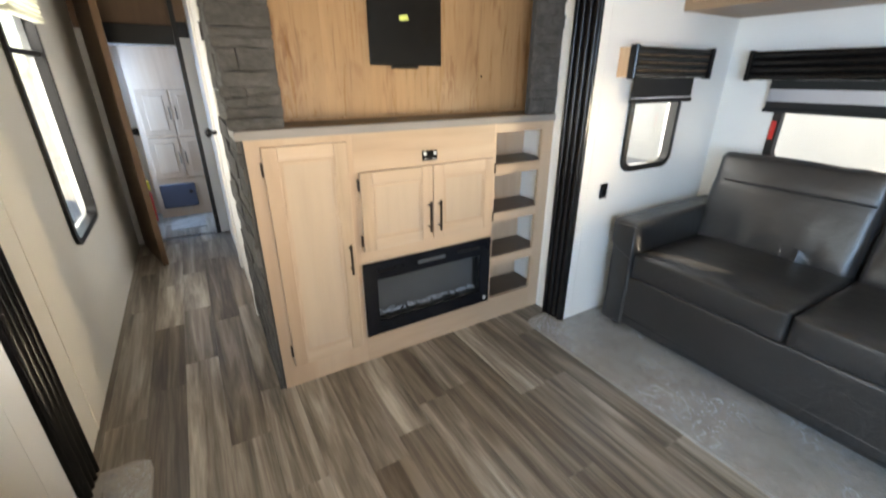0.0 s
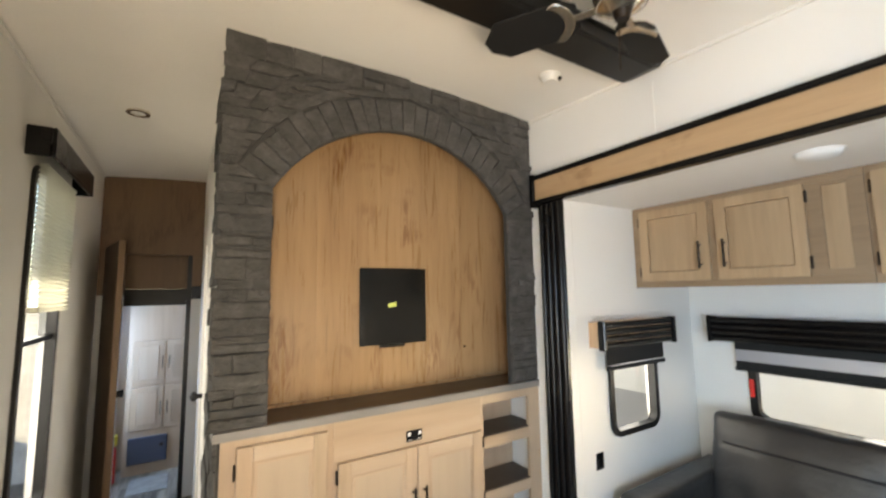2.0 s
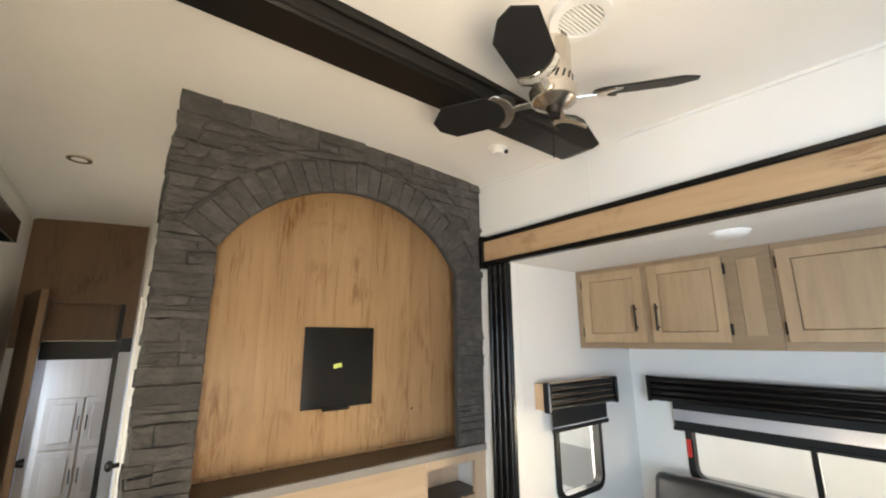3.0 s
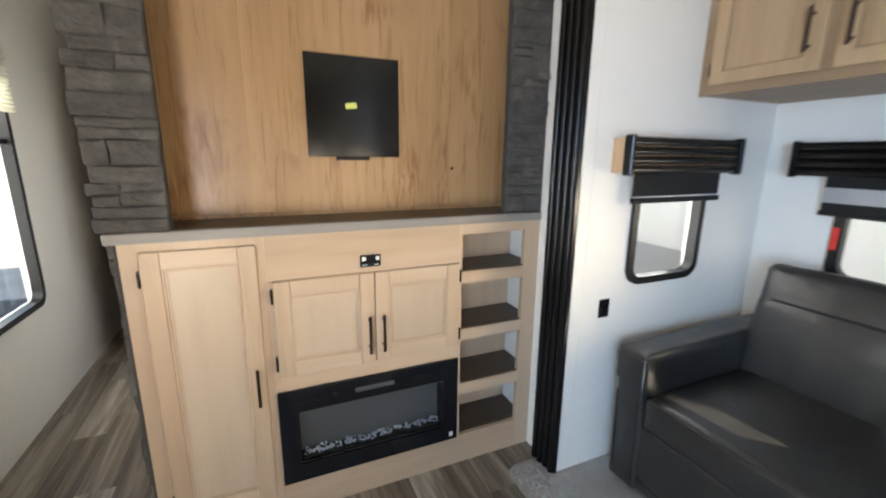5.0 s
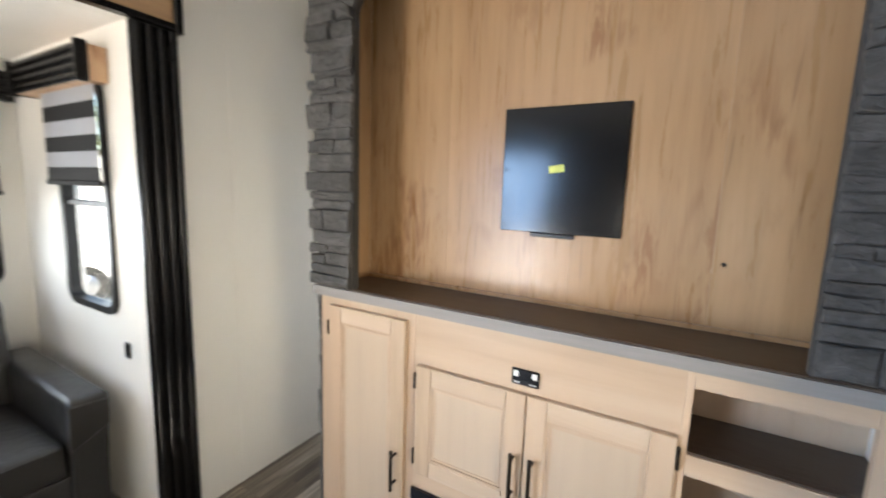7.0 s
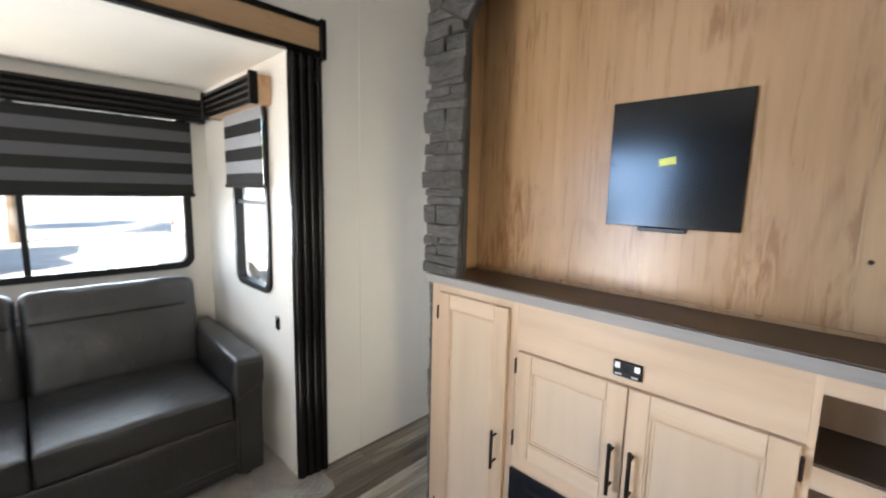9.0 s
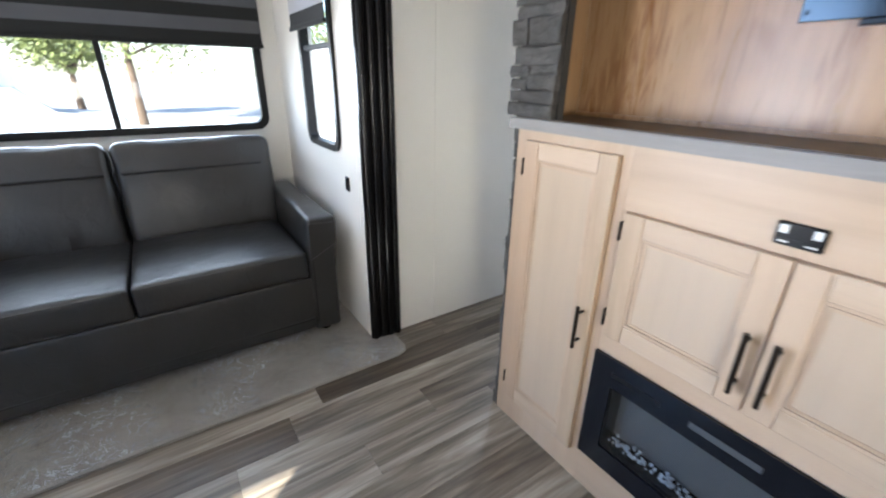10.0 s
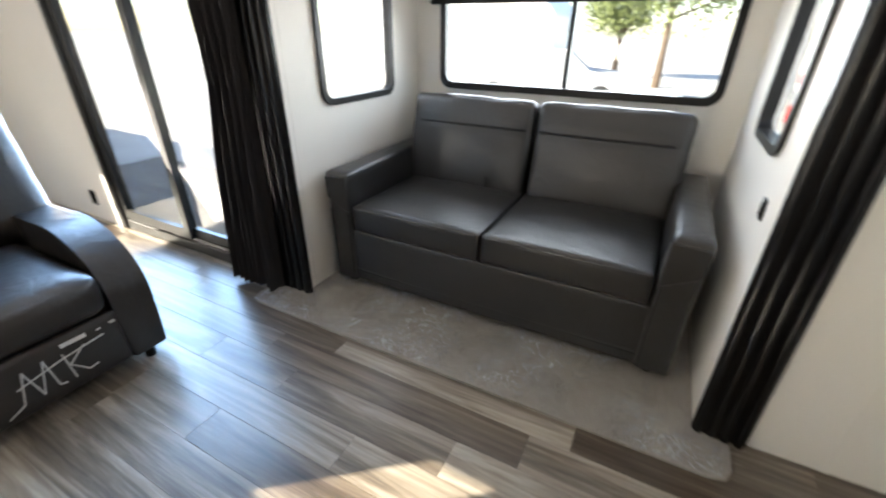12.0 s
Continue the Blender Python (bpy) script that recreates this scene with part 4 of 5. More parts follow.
# ---- carpets under the sofas ----
def carpet(side):
    s = 1 if side == "left" else -1
    edge, inner, back = (-0.21, LEFT, LBACK + 0.002) if s == 1 else (1.655, RIGHT, RBACK - 0.002)
    y0, y1 = -0.50, 1.715
    r0 = S0L if s == 1 else S0
    pts = [(back, r0 + 0.002), (inner + s * 0.02, r0 + 0.002), (inner + s * 0.04, y0), (edge - s * 0.06, y0), (edge - s * 0.015, y0 + 0.02), (edge, y0 + 0.07),
           (edge + s * 0.004, 0.3), (edge, 1.0), (edge, y1 - 0.07), (edge - s * 0.015, y1 - 0.02), (edge - s * 0.06, y1), (inner + s * 0.04, y1), (inner + s * 0.02, S1 - 0.002), (back, S1 - 0.002)]
    t = thing("carpet", "grey carpet of the slide-out under clear plastic film", "carpet", (edge - s * 0.5, 0.6, 0.0005), "slide-out carpets")
    part("carpet_body", prism(pts, "z", 0.0005, 0.011, 0.003), CARPET, t)
    bm = bmesh.new()
    nx, ny = 26, 100
    xs = np.linspace(edge - s * 0.005, edge - s * 0.62, nx)
    ys = np.linspace(y0 + 0.03, y1 - 0.03, ny)
    keep = {}
    for i, x in enumerate(xs):
        for j, y in enumerate(ys):
            if abs(x - edge) > abs(inner - edge) - 0.04 and not (r0 + 0.01 < y < S1 - 0.01):
                continue
            h = 0.5 + 0.5 * noise.noise(Vector((x * 7, y * 6, 3.0 * s)))
            crease = abs(noise.noise(Vector((x * 16 + y * 5, y * 13 - x * 6, 7.0)))) ** 1.5
            keep[i, j] = bm.verts.new((x, y, 0.0135 + 0.006 * h + 0.016 * crease))
    for i in range(nx - 1):
        for j in range(ny - 1):
            q = [keep.get(k) for k in ((i, j), (i + 1, j), (i + 1, j + 1), (i, j + 1))]
            if all(q):
                bm.faces.new(q)
    film = part("plastic_film", bm, FILM, t, "clear wrinkled protective plastic film", True)
    film.visible_shadow = False


carpet("left")
carpet("right")

# ---- the fireplace cabinet ----
def entertainment_cabinet():
    t = thing("entertainment_cabinet", "light maple built-in cabinet with doors, open shelves and a fireplace", "cabinet", ((U0 + U1) / 2, UNIT + 0.12, 0.0))
    f0, f1 = UNIT, UNIT + 0.02
    z1 = 1.143
    # face frame, butted piece by piece
    part("stile", box(U0, 0.72, f0, f1, 0.0, z1), MAPLE, t)
    part("stile", box(1.466, 1.48, f0, f1, 0.146, z1), MAPLE, t)
    part("stile", box(1.787, U1, f0, f1, 0.0, z1), MAPLE, t)
    part("rail", box(0.7205, 1.4655, f0, f1, 0.979, z1), MAPLE_RAIL, t)
    part("rail", box(0.7205, 1.4655, f0, f1, 0.546, 0.978), MAPLE_RAIL, t)
    part("rail", box(0.7205, 1.7865, f0, f1, 0.0, 0.1455), MAPLE_RAIL, t)
    for a, b in ((1.0985, z1), (0.8825, 0.935), (0.622, 0.673), (0.356, 0.410)):
        part("rail", box(1.4805, 1.7865, f0, f1, a, b), MAPLE_RAIL, t)
    part("side_panel", box(U0, U0 + 0.016, f1 + 0.0005, 2.065, 0.0, z1), MAPLE, t)
    part("divider", box(1.464, 1.48, f1 + 0.0005, 2.065, 0.0, z1), MAPLE, t)
    part("shelf_back", box(1.4805, 1.857, 2.05, 2.066, 0.0, z1), MAPLE, t)
    part("white_liner", box(1.846, 1.857, f1 + 0.0005, 2.0495, 0.0, z1), WHITE_PLASTIC, t, "white side liner of the shelves")
    for z in (0.937, 0.675, 0.412, 0.148):
        part("shelf", box(1.4805, 1.8455, f1 + 0.001, 2.0495, z - 0.002, z + 0.004), SHELF_TOP, t, "dark brown laminate shelf")
        if z > 0.2:
            part("shelf_nosing", box(1.4805, 1.7865, f0 + 0.004, f1 + 0.0005, z - 0.0015, z + 0.004), SHELF_TOP, t)

    def door(x0, x1, z0, z1, bar_x, bar_z0, bar_z1, hinge_x, hinge_zs, hinge_out):
        y = f0 - 0.019
        w = 0.056
        d = part("door", box(x0 + w - 0.004, x1 - w + 0.004, y + 0.007, f0 - 0.0008, z0 + w - 0.004, z1 - w + 0.004), MAPLE_FIELD, t, "maple door with a flat recessed panel")
        streak = MAPLE_STREAK if hinge_out < 0 else MAPLE
        part("stile", box(x0, x0 + w, y, f0 - 0.0008, z0, z1, 0.003, 2), streak if z1 - z0 < 0.6 else MAPLE, d)
        part("stile", box(x1 - w, x1, y, f0 - 0.0008, z0, z1, 0.003, 2), streak if z1 - z0 > 0.6 else MAPLE, d, "maple stile with darker heartwood")
        for c0, c1 in ((z0, z0 + w), (z1 - w, z1)):
            part("rail", box(x0 + w + 0.0003, x1 - w - 0.0003, y + 0.0004, f0 - 0.0008, c0, c1, 0.003, 2), MAPLE_CURL, d)
        for k, dy in ((0.0, 0.0025), (0.009, 0.005)):
            e0, e1 = w + k, w + k + 0.007
            bead = ring([(x0 + e0, z0 + e0), (x1 - e0, z0 + e0), (x1 - e0, z1 - e0), (x0 + e0, z1 - e0)], [(x0 + e1, z0 + e1), (x1 - e1, z0 + e1), (x1 - e1, z1 - e1), (x0 + e1, z1 - e1)], "y", y + dy, y + 0.0075)
            part("bead", bead, MAPLE_RAIL, d)
        h = part("handle", tube((bar_x, y - 0.028, bar_z0), (bar_x, y - 0.028, bar_z1), 0.006), BRONZE, d, "dark bronze bar handle", True)
        for z in (bar_z0 + 0.022, bar_z1 - 0.022):
            h2 = tube((bar_x, y - 0.026, z), (bar_x, y - 0.0005, z), 0.0045)
            part("handle_post", h2, BRONZE, d, "dark bronze handle post", True)
        for z in hinge_zs:
            part("hinge", box(hinge_x - 0.004, hinge_x + 0.004, f0 - 0.022, f0 - 0.0006, z - 0.027, z + 0.027, 0.003), BRONZE, d, "dark bronze hinge")

    door(0.362, 0.692, 0.115, 1.114, 0.664, 0.53, 0.672, 0.357, (1.03, 0.20), -1)
    door(0.736, 1.096, 0.61, 0.978, 1.071, 0.66, 0.812, 0.731, (0.925, 0.665), -1)
    door(1.10, 1.46, 0.61, 0.978, 1.126, 0.66, 0.812, 1.4645, (0.925, 0.665), 1)
    return t


entertainment_cabinet()

top = thing("countertop", "grey-edged laminate shelf top with a dark brown surface", "countertop", (1.08, 1.94, 1.1435))
part("slab", box(0.283, 1.857, 1.822, 2.066, 1.1435, 1.176), COUNTER_EDGE, top, "grey laminate edge")
part("surface", box(0.30, 1.85, 1.834, 2.064, 1.1765, 1.179), SHELF_TOP, top, "dark brown laminate surface")


def fireplace():
    t = thing("electric_fireplace", "black glass electric fireplace insert with clear crystals", "fireplace", (1.09, UNIT, 0.146))
    y = UNIT - 0.012
    x0, x1, z0, z1 = 0.722, 1.464, 0.147, 0.545
    wx0, wx1, wz0, wz1 = 0.79, 1.398, 0.222, 0.452
    part("front_frame", ring([(x0, z0), (x1, z0), (x1, z1), (x0, z1)], [(wx0, wz0), (wx1, wz0), (wx1, wz1), (wx0, wz1)], "y", y, UNIT - 0.0008), BLACK_GLASS, t, "black glass front frame")
    part("firebox", ring([(wx0, wz0), (wx1, wz0), (wx1, wz1), (wx0, wz1)], [(wx0 + 0.004, wz0 + 0.004), (wx1 - 0.004, wz0 + 0.004), (wx1 - 0.004, wz1 - 0.004), (wx0 + 0.004, wz1 - 0.004)], "y", UNIT, UNIT + 0.10), BLACK_METAL, t)
    part("flame_screen", box(wx0, wx1, UNIT + 0.06, UNIT + 0.064, wz0, wz1), SCREEN, t, "smoked grey flame screen")
    part("ember_bed", box(wx0 + 0.004, wx1 - 0.004, UNIT + 0.001, UNIT + 0.0595, wz0 + 0.0045, wz0 + 0.012), BLACK_METAL, t)
    rng = random.Random(4)
    for i in range(170):
        bm = bmesh.new()
        bmesh.ops.create_icosphere(bm, subdivisions=1, radius=rng.uniform(0.004, 0.007))
        for vv in bm.verts:
            vv.co *= rng.uniform(0.75, 1.25)
        bmesh.ops.translate(bm, verts=bm.verts, vec=(rng.uniform(wx0 + 0.015, wx1 - 0.015), UNIT + rng.uniform(0.012, 0.05), wz0 + 0.017 + rng.uniform(0, 0.012)))
        part("crystal", bm, CRYSTAL, t, "clear glass crystal" if i == 0 else "")
    pane = part("glass", box(wx0 + 0.0005, wx1 - 0.0005, UNIT - 0.008, UNIT - 0.005, wz0 + 0.0005, wz1 - 0.0005), GLASS, t, "clear front glass")
    pane.visible_shadow = False
    for a, b in ((0.79, 0.935), (1.25, 1.385)):
        part("vent_slot", box(a, b, y - 0.0015, y - 0.0003, 0.490, 0.506, 0.0004), BLACK_METAL, t, "black heat vent slot")
    part("control_strip", box(1.01, 1.17, y - 0.001, y - 0.0003, 0.488, 0.506), SCREEN, t, "grey touch control strip")
    part("badge", box(1.425, 1.443, y - 0.001, y - 0.0003, 0.165, 0.187), SILVER_PRINT, t, "small silver badge")


fireplace()

usb = thing("socket_panel", "small black outlet panel with two white sockets", "socket", (1.0875, UNIT, 1.0))
part("plate", box(1.048, 1.127, UNIT - 0.008, UNIT - 0.0006, 0.999, 1.046, 0.003), BLACK_METAL, usb)
for a in (1.054, 1.107):
    part("socket", box(a, a + 0.014, UNIT - 0.0095, UNIT - 0.0083, 1.024, 1.04), WHITE_PRINT, usb, "white socket")
part("button", tube((1.0875, UNIT - 0.0083, 1.026), (1.0875, UNIT - 0.011, 1.026), 0.006), BLACK_TRIM, usb)
for a in (1.055, 1.10):
    part("printed_line", box(a, a + 0.018, UNIT - 0.0092, UNIT - 0.0083, 1.006, 1.009), WHITE_PRINT, usb, "white printed bar")

# ---- niche and stone arch ----
AX, R_IN, R_OUT, ACZ, SPRING, N0, N1 = 1.067, 0.703, 0.858, 1.727, 2.085, 0.462, 1.672
STONE_Y = 1.826
HALF_W = (N1 - N0) / 2
Z_OUT = ACZ + R_OUT * math.cos(math.asin(HALF_W / R_IN))


def arch_z(x, r):
    return ACZ + math.sqrt(max(0.0, r * r - (x - AX) ** 2))


def niche():
    for i, (a, b) in enumerate(((0.352, 0.70), (0.7003, 1.13), (1.1303, 1.50), (1.5003, RIGHT))):
        solid("niche_panel", box(a, b, 2.058, 2.0685, 1.1795, 2.66), ALDER, "knotty wood-look panel at the back of the arched niche", "panel", "structure", at=(a, 2.06, 1.18))
    for a, b in ((0.335, 0.3515), (RIGHT - 0.014, RIGHT + 0.002)):
        solid("niche_side", box(a, b, 1.8645, 2.0575, 1.1795, 2.66), ALDER, "wood-look side of the arched niche", "panel", "structure", at=(a, 1.95, 1.18))
    solid("niche_bead", box(0.353, 1.845, 2.048, 2.0575, 1.1795, 1.192), ALDER, "thin wood bead along the niche", "trim", "structure", at=(1.0, 2.05, 1.18))
    # backing wall with the arched opening, and the curved soffit
    n = 36
    xs = list(np.linspace(N0, N1, n + 1))
    pts = [(SIDE, 1.1795), (N0, 1.1795)] + [(x, arch_z(x, R_IN)) for x in xs] + [(N1, 1.1795), (RIGHT + 0.004, 1.1795)]
    bm = bmesh.new()
    for y in (1.84, 1.864):
        low = [bm.verts.new((x, y, z)) for x, z in pts]
        tops = [bm.verts.new((x, y, 2.73)) for x, z in pts]
        for i in range(len(pts) - 1):
            if abs(pts[i][0] - pts[i + 1][0]) > 1e-6:
                bm.faces.new((low[i], low[i + 1], tops[i + 1], tops[i]))
        if y > 1.86:
            for i in range(len(pts) - 1):
                bm.faces.new((first[i], first[i + 1], low[i + 1], low[i]))
        first = low
    solid("wall_stone_backing", bm, GROUT, "dark backing of the stone arch", "wall", "structure")


niche()

PLATE = painted("satin_black_plate", (0.004, 0.0042, 0.0045), 0.14, 500, 0.02, 0.1)
bsdf(PLATE).inputs["Specular IOR Level"].default_value = 0.6
plate = thing("tv_mount_plate", "black metal backer plate for a television on the niche wall", "mounting plate", (1.09, 2.05, 1.407))
part("plate", box(0.906, 1.274, 2.046, 2.0575, 1.407, 1.788, 0.002), PLATE, plate)
part("bracket", box(1.01, 1.145, 2.036, 2.0575, 1.394, 1.4065, 0.002), BLACK_METAL, plate, "black bracket lip")
for x, z in ((0.918, 1.425), (1.262, 1.425), (0.918, 1.60), (1.262, 1.60)):
    part("screw", tube((x, 2.0459, z), (x, 2.0435, z), 0.005, n=10), BLACK_TRIM, plate)
bm = box(1.055, 1.100, 2.0446, 2.0458, 1.592, 1.614)
bmesh.ops.rotate(bm, verts=bm.verts, cent=(1.078, 2.045, 1.603), matrix=Matrix.Rotation(radians(-8), 3, "Y"))
part("sticker", bm, LIME, plate, "yellow-green paper sticker")
solid("niche_hole", tube((1.525, 2.0578, 1.36), (1.525, 2.0568, 1.36), 0.006), BLACK_METAL, "small dark screw hole in the niche panel", "hole")


# ---- sofas ----
def sofa(name, label, tint):
    """Length along x, front towards -y, both centred on its front edge at the floor."""
    t = thing(name, label, "sofa", (0, 0, 0), "facing sofas")
    L, H = 1.72, 0.89
    aw = 0.14
    inner = L / 2 - aw
    part("base", cushion(-inner + 0.002, inner - 0.002, 0.02, H - 0.04, 0.06, 0.32, 0.015, (0, 0.004, 0), 0.0015, 1), tint, t, smooth=True)
    part("front_panel", cushion(-inner - 0.01, inner + 0.01, -0.010, 0.03, 0.045, 0.333, 0.008, (0, 0.004, 0), 0.0015, 2), tint, t, smooth=True)
    part("kick_strip", cushion(-inner - 0.01, inner + 0.01, 0.002, 0.034, 0.028, 0.09, 0.01, (0, 0.002, 0), 0.001, 2, 5), tint, t, smooth=True)
    part("kick_seam", tube((-inner, -0.008, 0.092), (inner, -0.008, 0.092), 0.004, n=8), STITCH, t, "dark seam above the kick strip", True)
    part("kick_piping", tube((-inner, -0.0085, 0.101), (inner, -0.0085, 0.101), 0.0045, n=8), tint, t, "", True)
    for s in (-1, 1):
        a, b = sorted((s * 0.003, s * (inner - 0.003)))
        part("seat_cushion", cushion(a, b, -0.018, H - 0.22, 0.334, 0.474, 0.016, (0.0, 0.006, 0.022), 0.003, 3 + s, 15), tint, t, smooth=True)
        bm = cushion(*((a + 0.004, b + 0.04) if s > 0 else (a - 0.04, b - 0.004)), 0.0, 0.20, 0.0, 0.53, 0.045, (0.0, 0.03, 0.006), 0.006, 6 + s, 27)
        for vv in bm.verts:
            if vv.co.y < 0.05:
                vv.co.y += 0.007 * math.exp(-((vv.co.z - 0.37) / 0.014) ** 2)
                # soft creases that run up from the seat
                low = max(0.0, 1 - vv.co.z / 0.26)
                vv.co.y += 0.015 * low * math.sin(vv.co.x * 46 + 5 * noise.noise(Vector((vv.co.x * 6, s, 0.5)))) * max(0.0, noise.noise(Vector((vv.co.x * 7, 2.0 * s, 4.0))) + 0.3)
        tilt = Matrix.Translation((0, H - 0.31, 0.445)) @ pose(0, 0, 0, -13, 0, 0)
        bmesh.ops.transform(bm, matrix=tilt, verts=bm.verts)
        back = part("back_cushion", bm, tint, t, smooth=True)
        seam = bmesh.new()
        xs = np.linspace(a + 0.03, b - 0.03, 13)
        mid_x = (a + b) / 2 + s * 0.02
        ys = [-0.0265 * (1 - ((x - mid_x) / ((b - a + 0.036) / 2)) ** 2) - 0.0005 for x in xs]
        for k in range(12):
            tube((xs[k], ys[k], 0.37), (xs[k + 1], ys[k + 1], 0.37), 0.0055, None, 6, seam)
        bmesh.ops.transform(seam, matrix=tilt, verts=seam.verts)
        part("seam", seam, STITCH, back, "dark stitched seam")
        bm = cushion(*sorted((s * inner, s * (L / 2))), -0.018, H - 0.03, 0.022, 0.650, 0.020, (0.004, 0.003, 0.006), 0.003, 9 + s, 13)
        for vv in bm.verts:
            # the arm leans outwards a little towards its top and rises to the back
            vv.co.x += s * 0.012 * max(0.0, (vv.co.z - 0.3) / 0.3)
            if vv.co.z > 0.4:
                vv.co.z -= 0.012 * (1 - max(0.0, min(1.0, vv.co.y / 0.85)))
        part("arm", bm, tint, t, smooth=True)
        for y in (0.04, H - 0.10):
            part("foot", tube((s * (L / 2 - 0.075), y, 0.0), (s * (L / 2 - 0.075), y, 0.03), 0.026, 0.032), BLACK_TRIM, t, "black foot", True)
        # flap folded over the front of the arm, with a slanting stitched edge
        flap = prism([(s * (inner + 0.008), 0.43), (s * (L / 2 + 0.004), 0.50), (s * (L / 2 + 0.008), 0.613), (s * (inner + 0.012), 0.62)][::s], "y", -0.0265, -0.014, 0.004)
        part("arm_flap", flap, tint, t, "", True)
        part("stitch_line", tube((s * (inner + 0.018), -0.018, 0.07), (s * (inner + 0.02), -0.020, 0.43), 0.003, n=6), STITCH, t)
        part("arm_piping", tube((s * (L / 2 - 0.02), -0.021, 0.08), (s * (L / 2 - 0.012), -0.024, 0.44), 0.004, n=6), tint, t)
        part("seat_piping", tube((a + 0.025, -0.0215, 0.467), (b - 0.025, -0.0215, 0.467), 0.0036, n=8), tint, t, "", True)
    part("back_frame", cushion(-inner - 0.002, inner + 0.002, H - 0.16, H - 0.01, 0.10, 0.80, 0.03, (0, 0, 0), 0.002, 12), tint, t, smooth=True)
    return t


left_sofa = sofa("sofa", "charcoal leather two-seat sofa on grey carpet", LEATHER)
right_sofa = copy_thing(left_sofa, pose(2.085, 0.64, 0.0115, 0, 0, -90))
place_thing(left_sofa, pose(-0.615, 0.645, 0.0115, 0, 0, 90))


# ---- recliner ----
def recliner(x0, x1, front):
    t = thing("recliner", "dark brown leather recliner with silver script on its footrest", "recliner", ((x0 + x1) / 2, front - 0.4, 0.0))
    aw = 0.15
    part("seat_cushion", cushion(x0 + aw, x1 - aw, front - 0.62, front + 0.015, 0.30, 0.47, 0.05, (0, 0.02, 0.03), 0.004, 21), BROWN_LEATHER, t, smooth=True)
    part("footrest_panel", cushion(x0 + aw - 0.004, x1 - aw + 0.004, front - 0.03, front + 0.012, 0.06, 0.30, 0.02, (0, 0.006, 0), 0.002, 22), BROWN_LEATHER, t, smooth=True)
    bm = cushion(x0 - 0.01, x1 + 0.01, -0.14, 0.06, 0.0, 0.62, 0.07, (0, 0.03, 0.01), 0.006, 23)
    bmesh.ops.transform(bm, matrix=Matrix.Translation((0, front - 0.62, 0.42)) @ pose(0, 0, 0, 14, 0, 0), verts=bm.verts)
    part("backrest", bm, BROWN_LEATHER, t, smooth=True)
    part("body", box(x0 + aw, x1 - aw, front - 0.80, front - 0.031, 0.05, 0.31, 0.01), BROWN_LEATHER, t)
    for a, b in ((x0, x0 + aw - 0.002), (x1 - aw + 0.002, x1)):
        n = 26
        prof = [(front - 0.85, 0.05), (front + 0.0, 0.05)]
        for i in range(n + 1):
            u = i / n
            ang = math.pi / 2 * u
            prof.append((front - 0.34 + 0.37 * math.cos(ang) - 0.03 * (1 - u), 0.30 + 0.285 * math.sin(ang)))
        prof += [(front - 0.62, 0.575), (front - 0.85, 0.54)]
        bm = prism(prof, "x", a, b)
        bmesh.ops.bevel(bm, geom=[e for e in bm.edges if abs(e.verts[0].co.x - e.verts[1].co.x) < 1e-6], offset=0.022, segments=3, affect="EDGES", profile=0.5)
        part("arm", bm, BROWN_LEATHER, t, smooth=True)
        for y in (front - 0.03, front - 0.78):
            part("foot", tube(((a + b) / 2, y, 0.0), ((a + b) / 2, y, 0.055), 0.02, 0.026), BLACK_TRIM, t, "black foot", True)
    # script monogram drawn as plain strokes
    y = front + 0.020
    strokes = (((0.78, 0.095), (0.73, 0.12), (0.70, 0.24)), ((0.70, 0.24), (0.672, 0.12)), ((0.672, 0.12), (0.64, 0.245)), ((0.64, 0.245), (0.625, 0.125), (0.605, 0.12)),
               ((0.73, 0.185), (0.60, 0.215), (0.45, 0.235)), ((0.585, 0.235), (0.575, 0.12)), ((0.515, 0.235), (0.575, 0.18)), ((0.575, 0.18), (0.53, 0.125), (0.50, 0.13)))
    for line in strokes:
        bm = bmesh.new()
        for (a, c), (b, d) in zip(line, line[1:]):
            tube((a - 0.02, y, c), (b - 0.02, y, d), 0.0028, 0.0034, 8, bm)
        part("script_stroke", bm, SILVER_PRINT, t, "silver embroidered stroke", True)
    for a, b, z0, z1 in ((0.50, 0.58, 0.258, 0.274), (0.40, 0.42, 0.262, 0.272), (0.45, 0.466, 0.26, 0.265)):
        part("printed_tag", box(a - 0.02, b - 0.02, y - 0.001, y + 0.001, z0, z1), WHITE_PRINT, t, "small white print")
    return t


recliner(0.215, 0.98, -0.50)


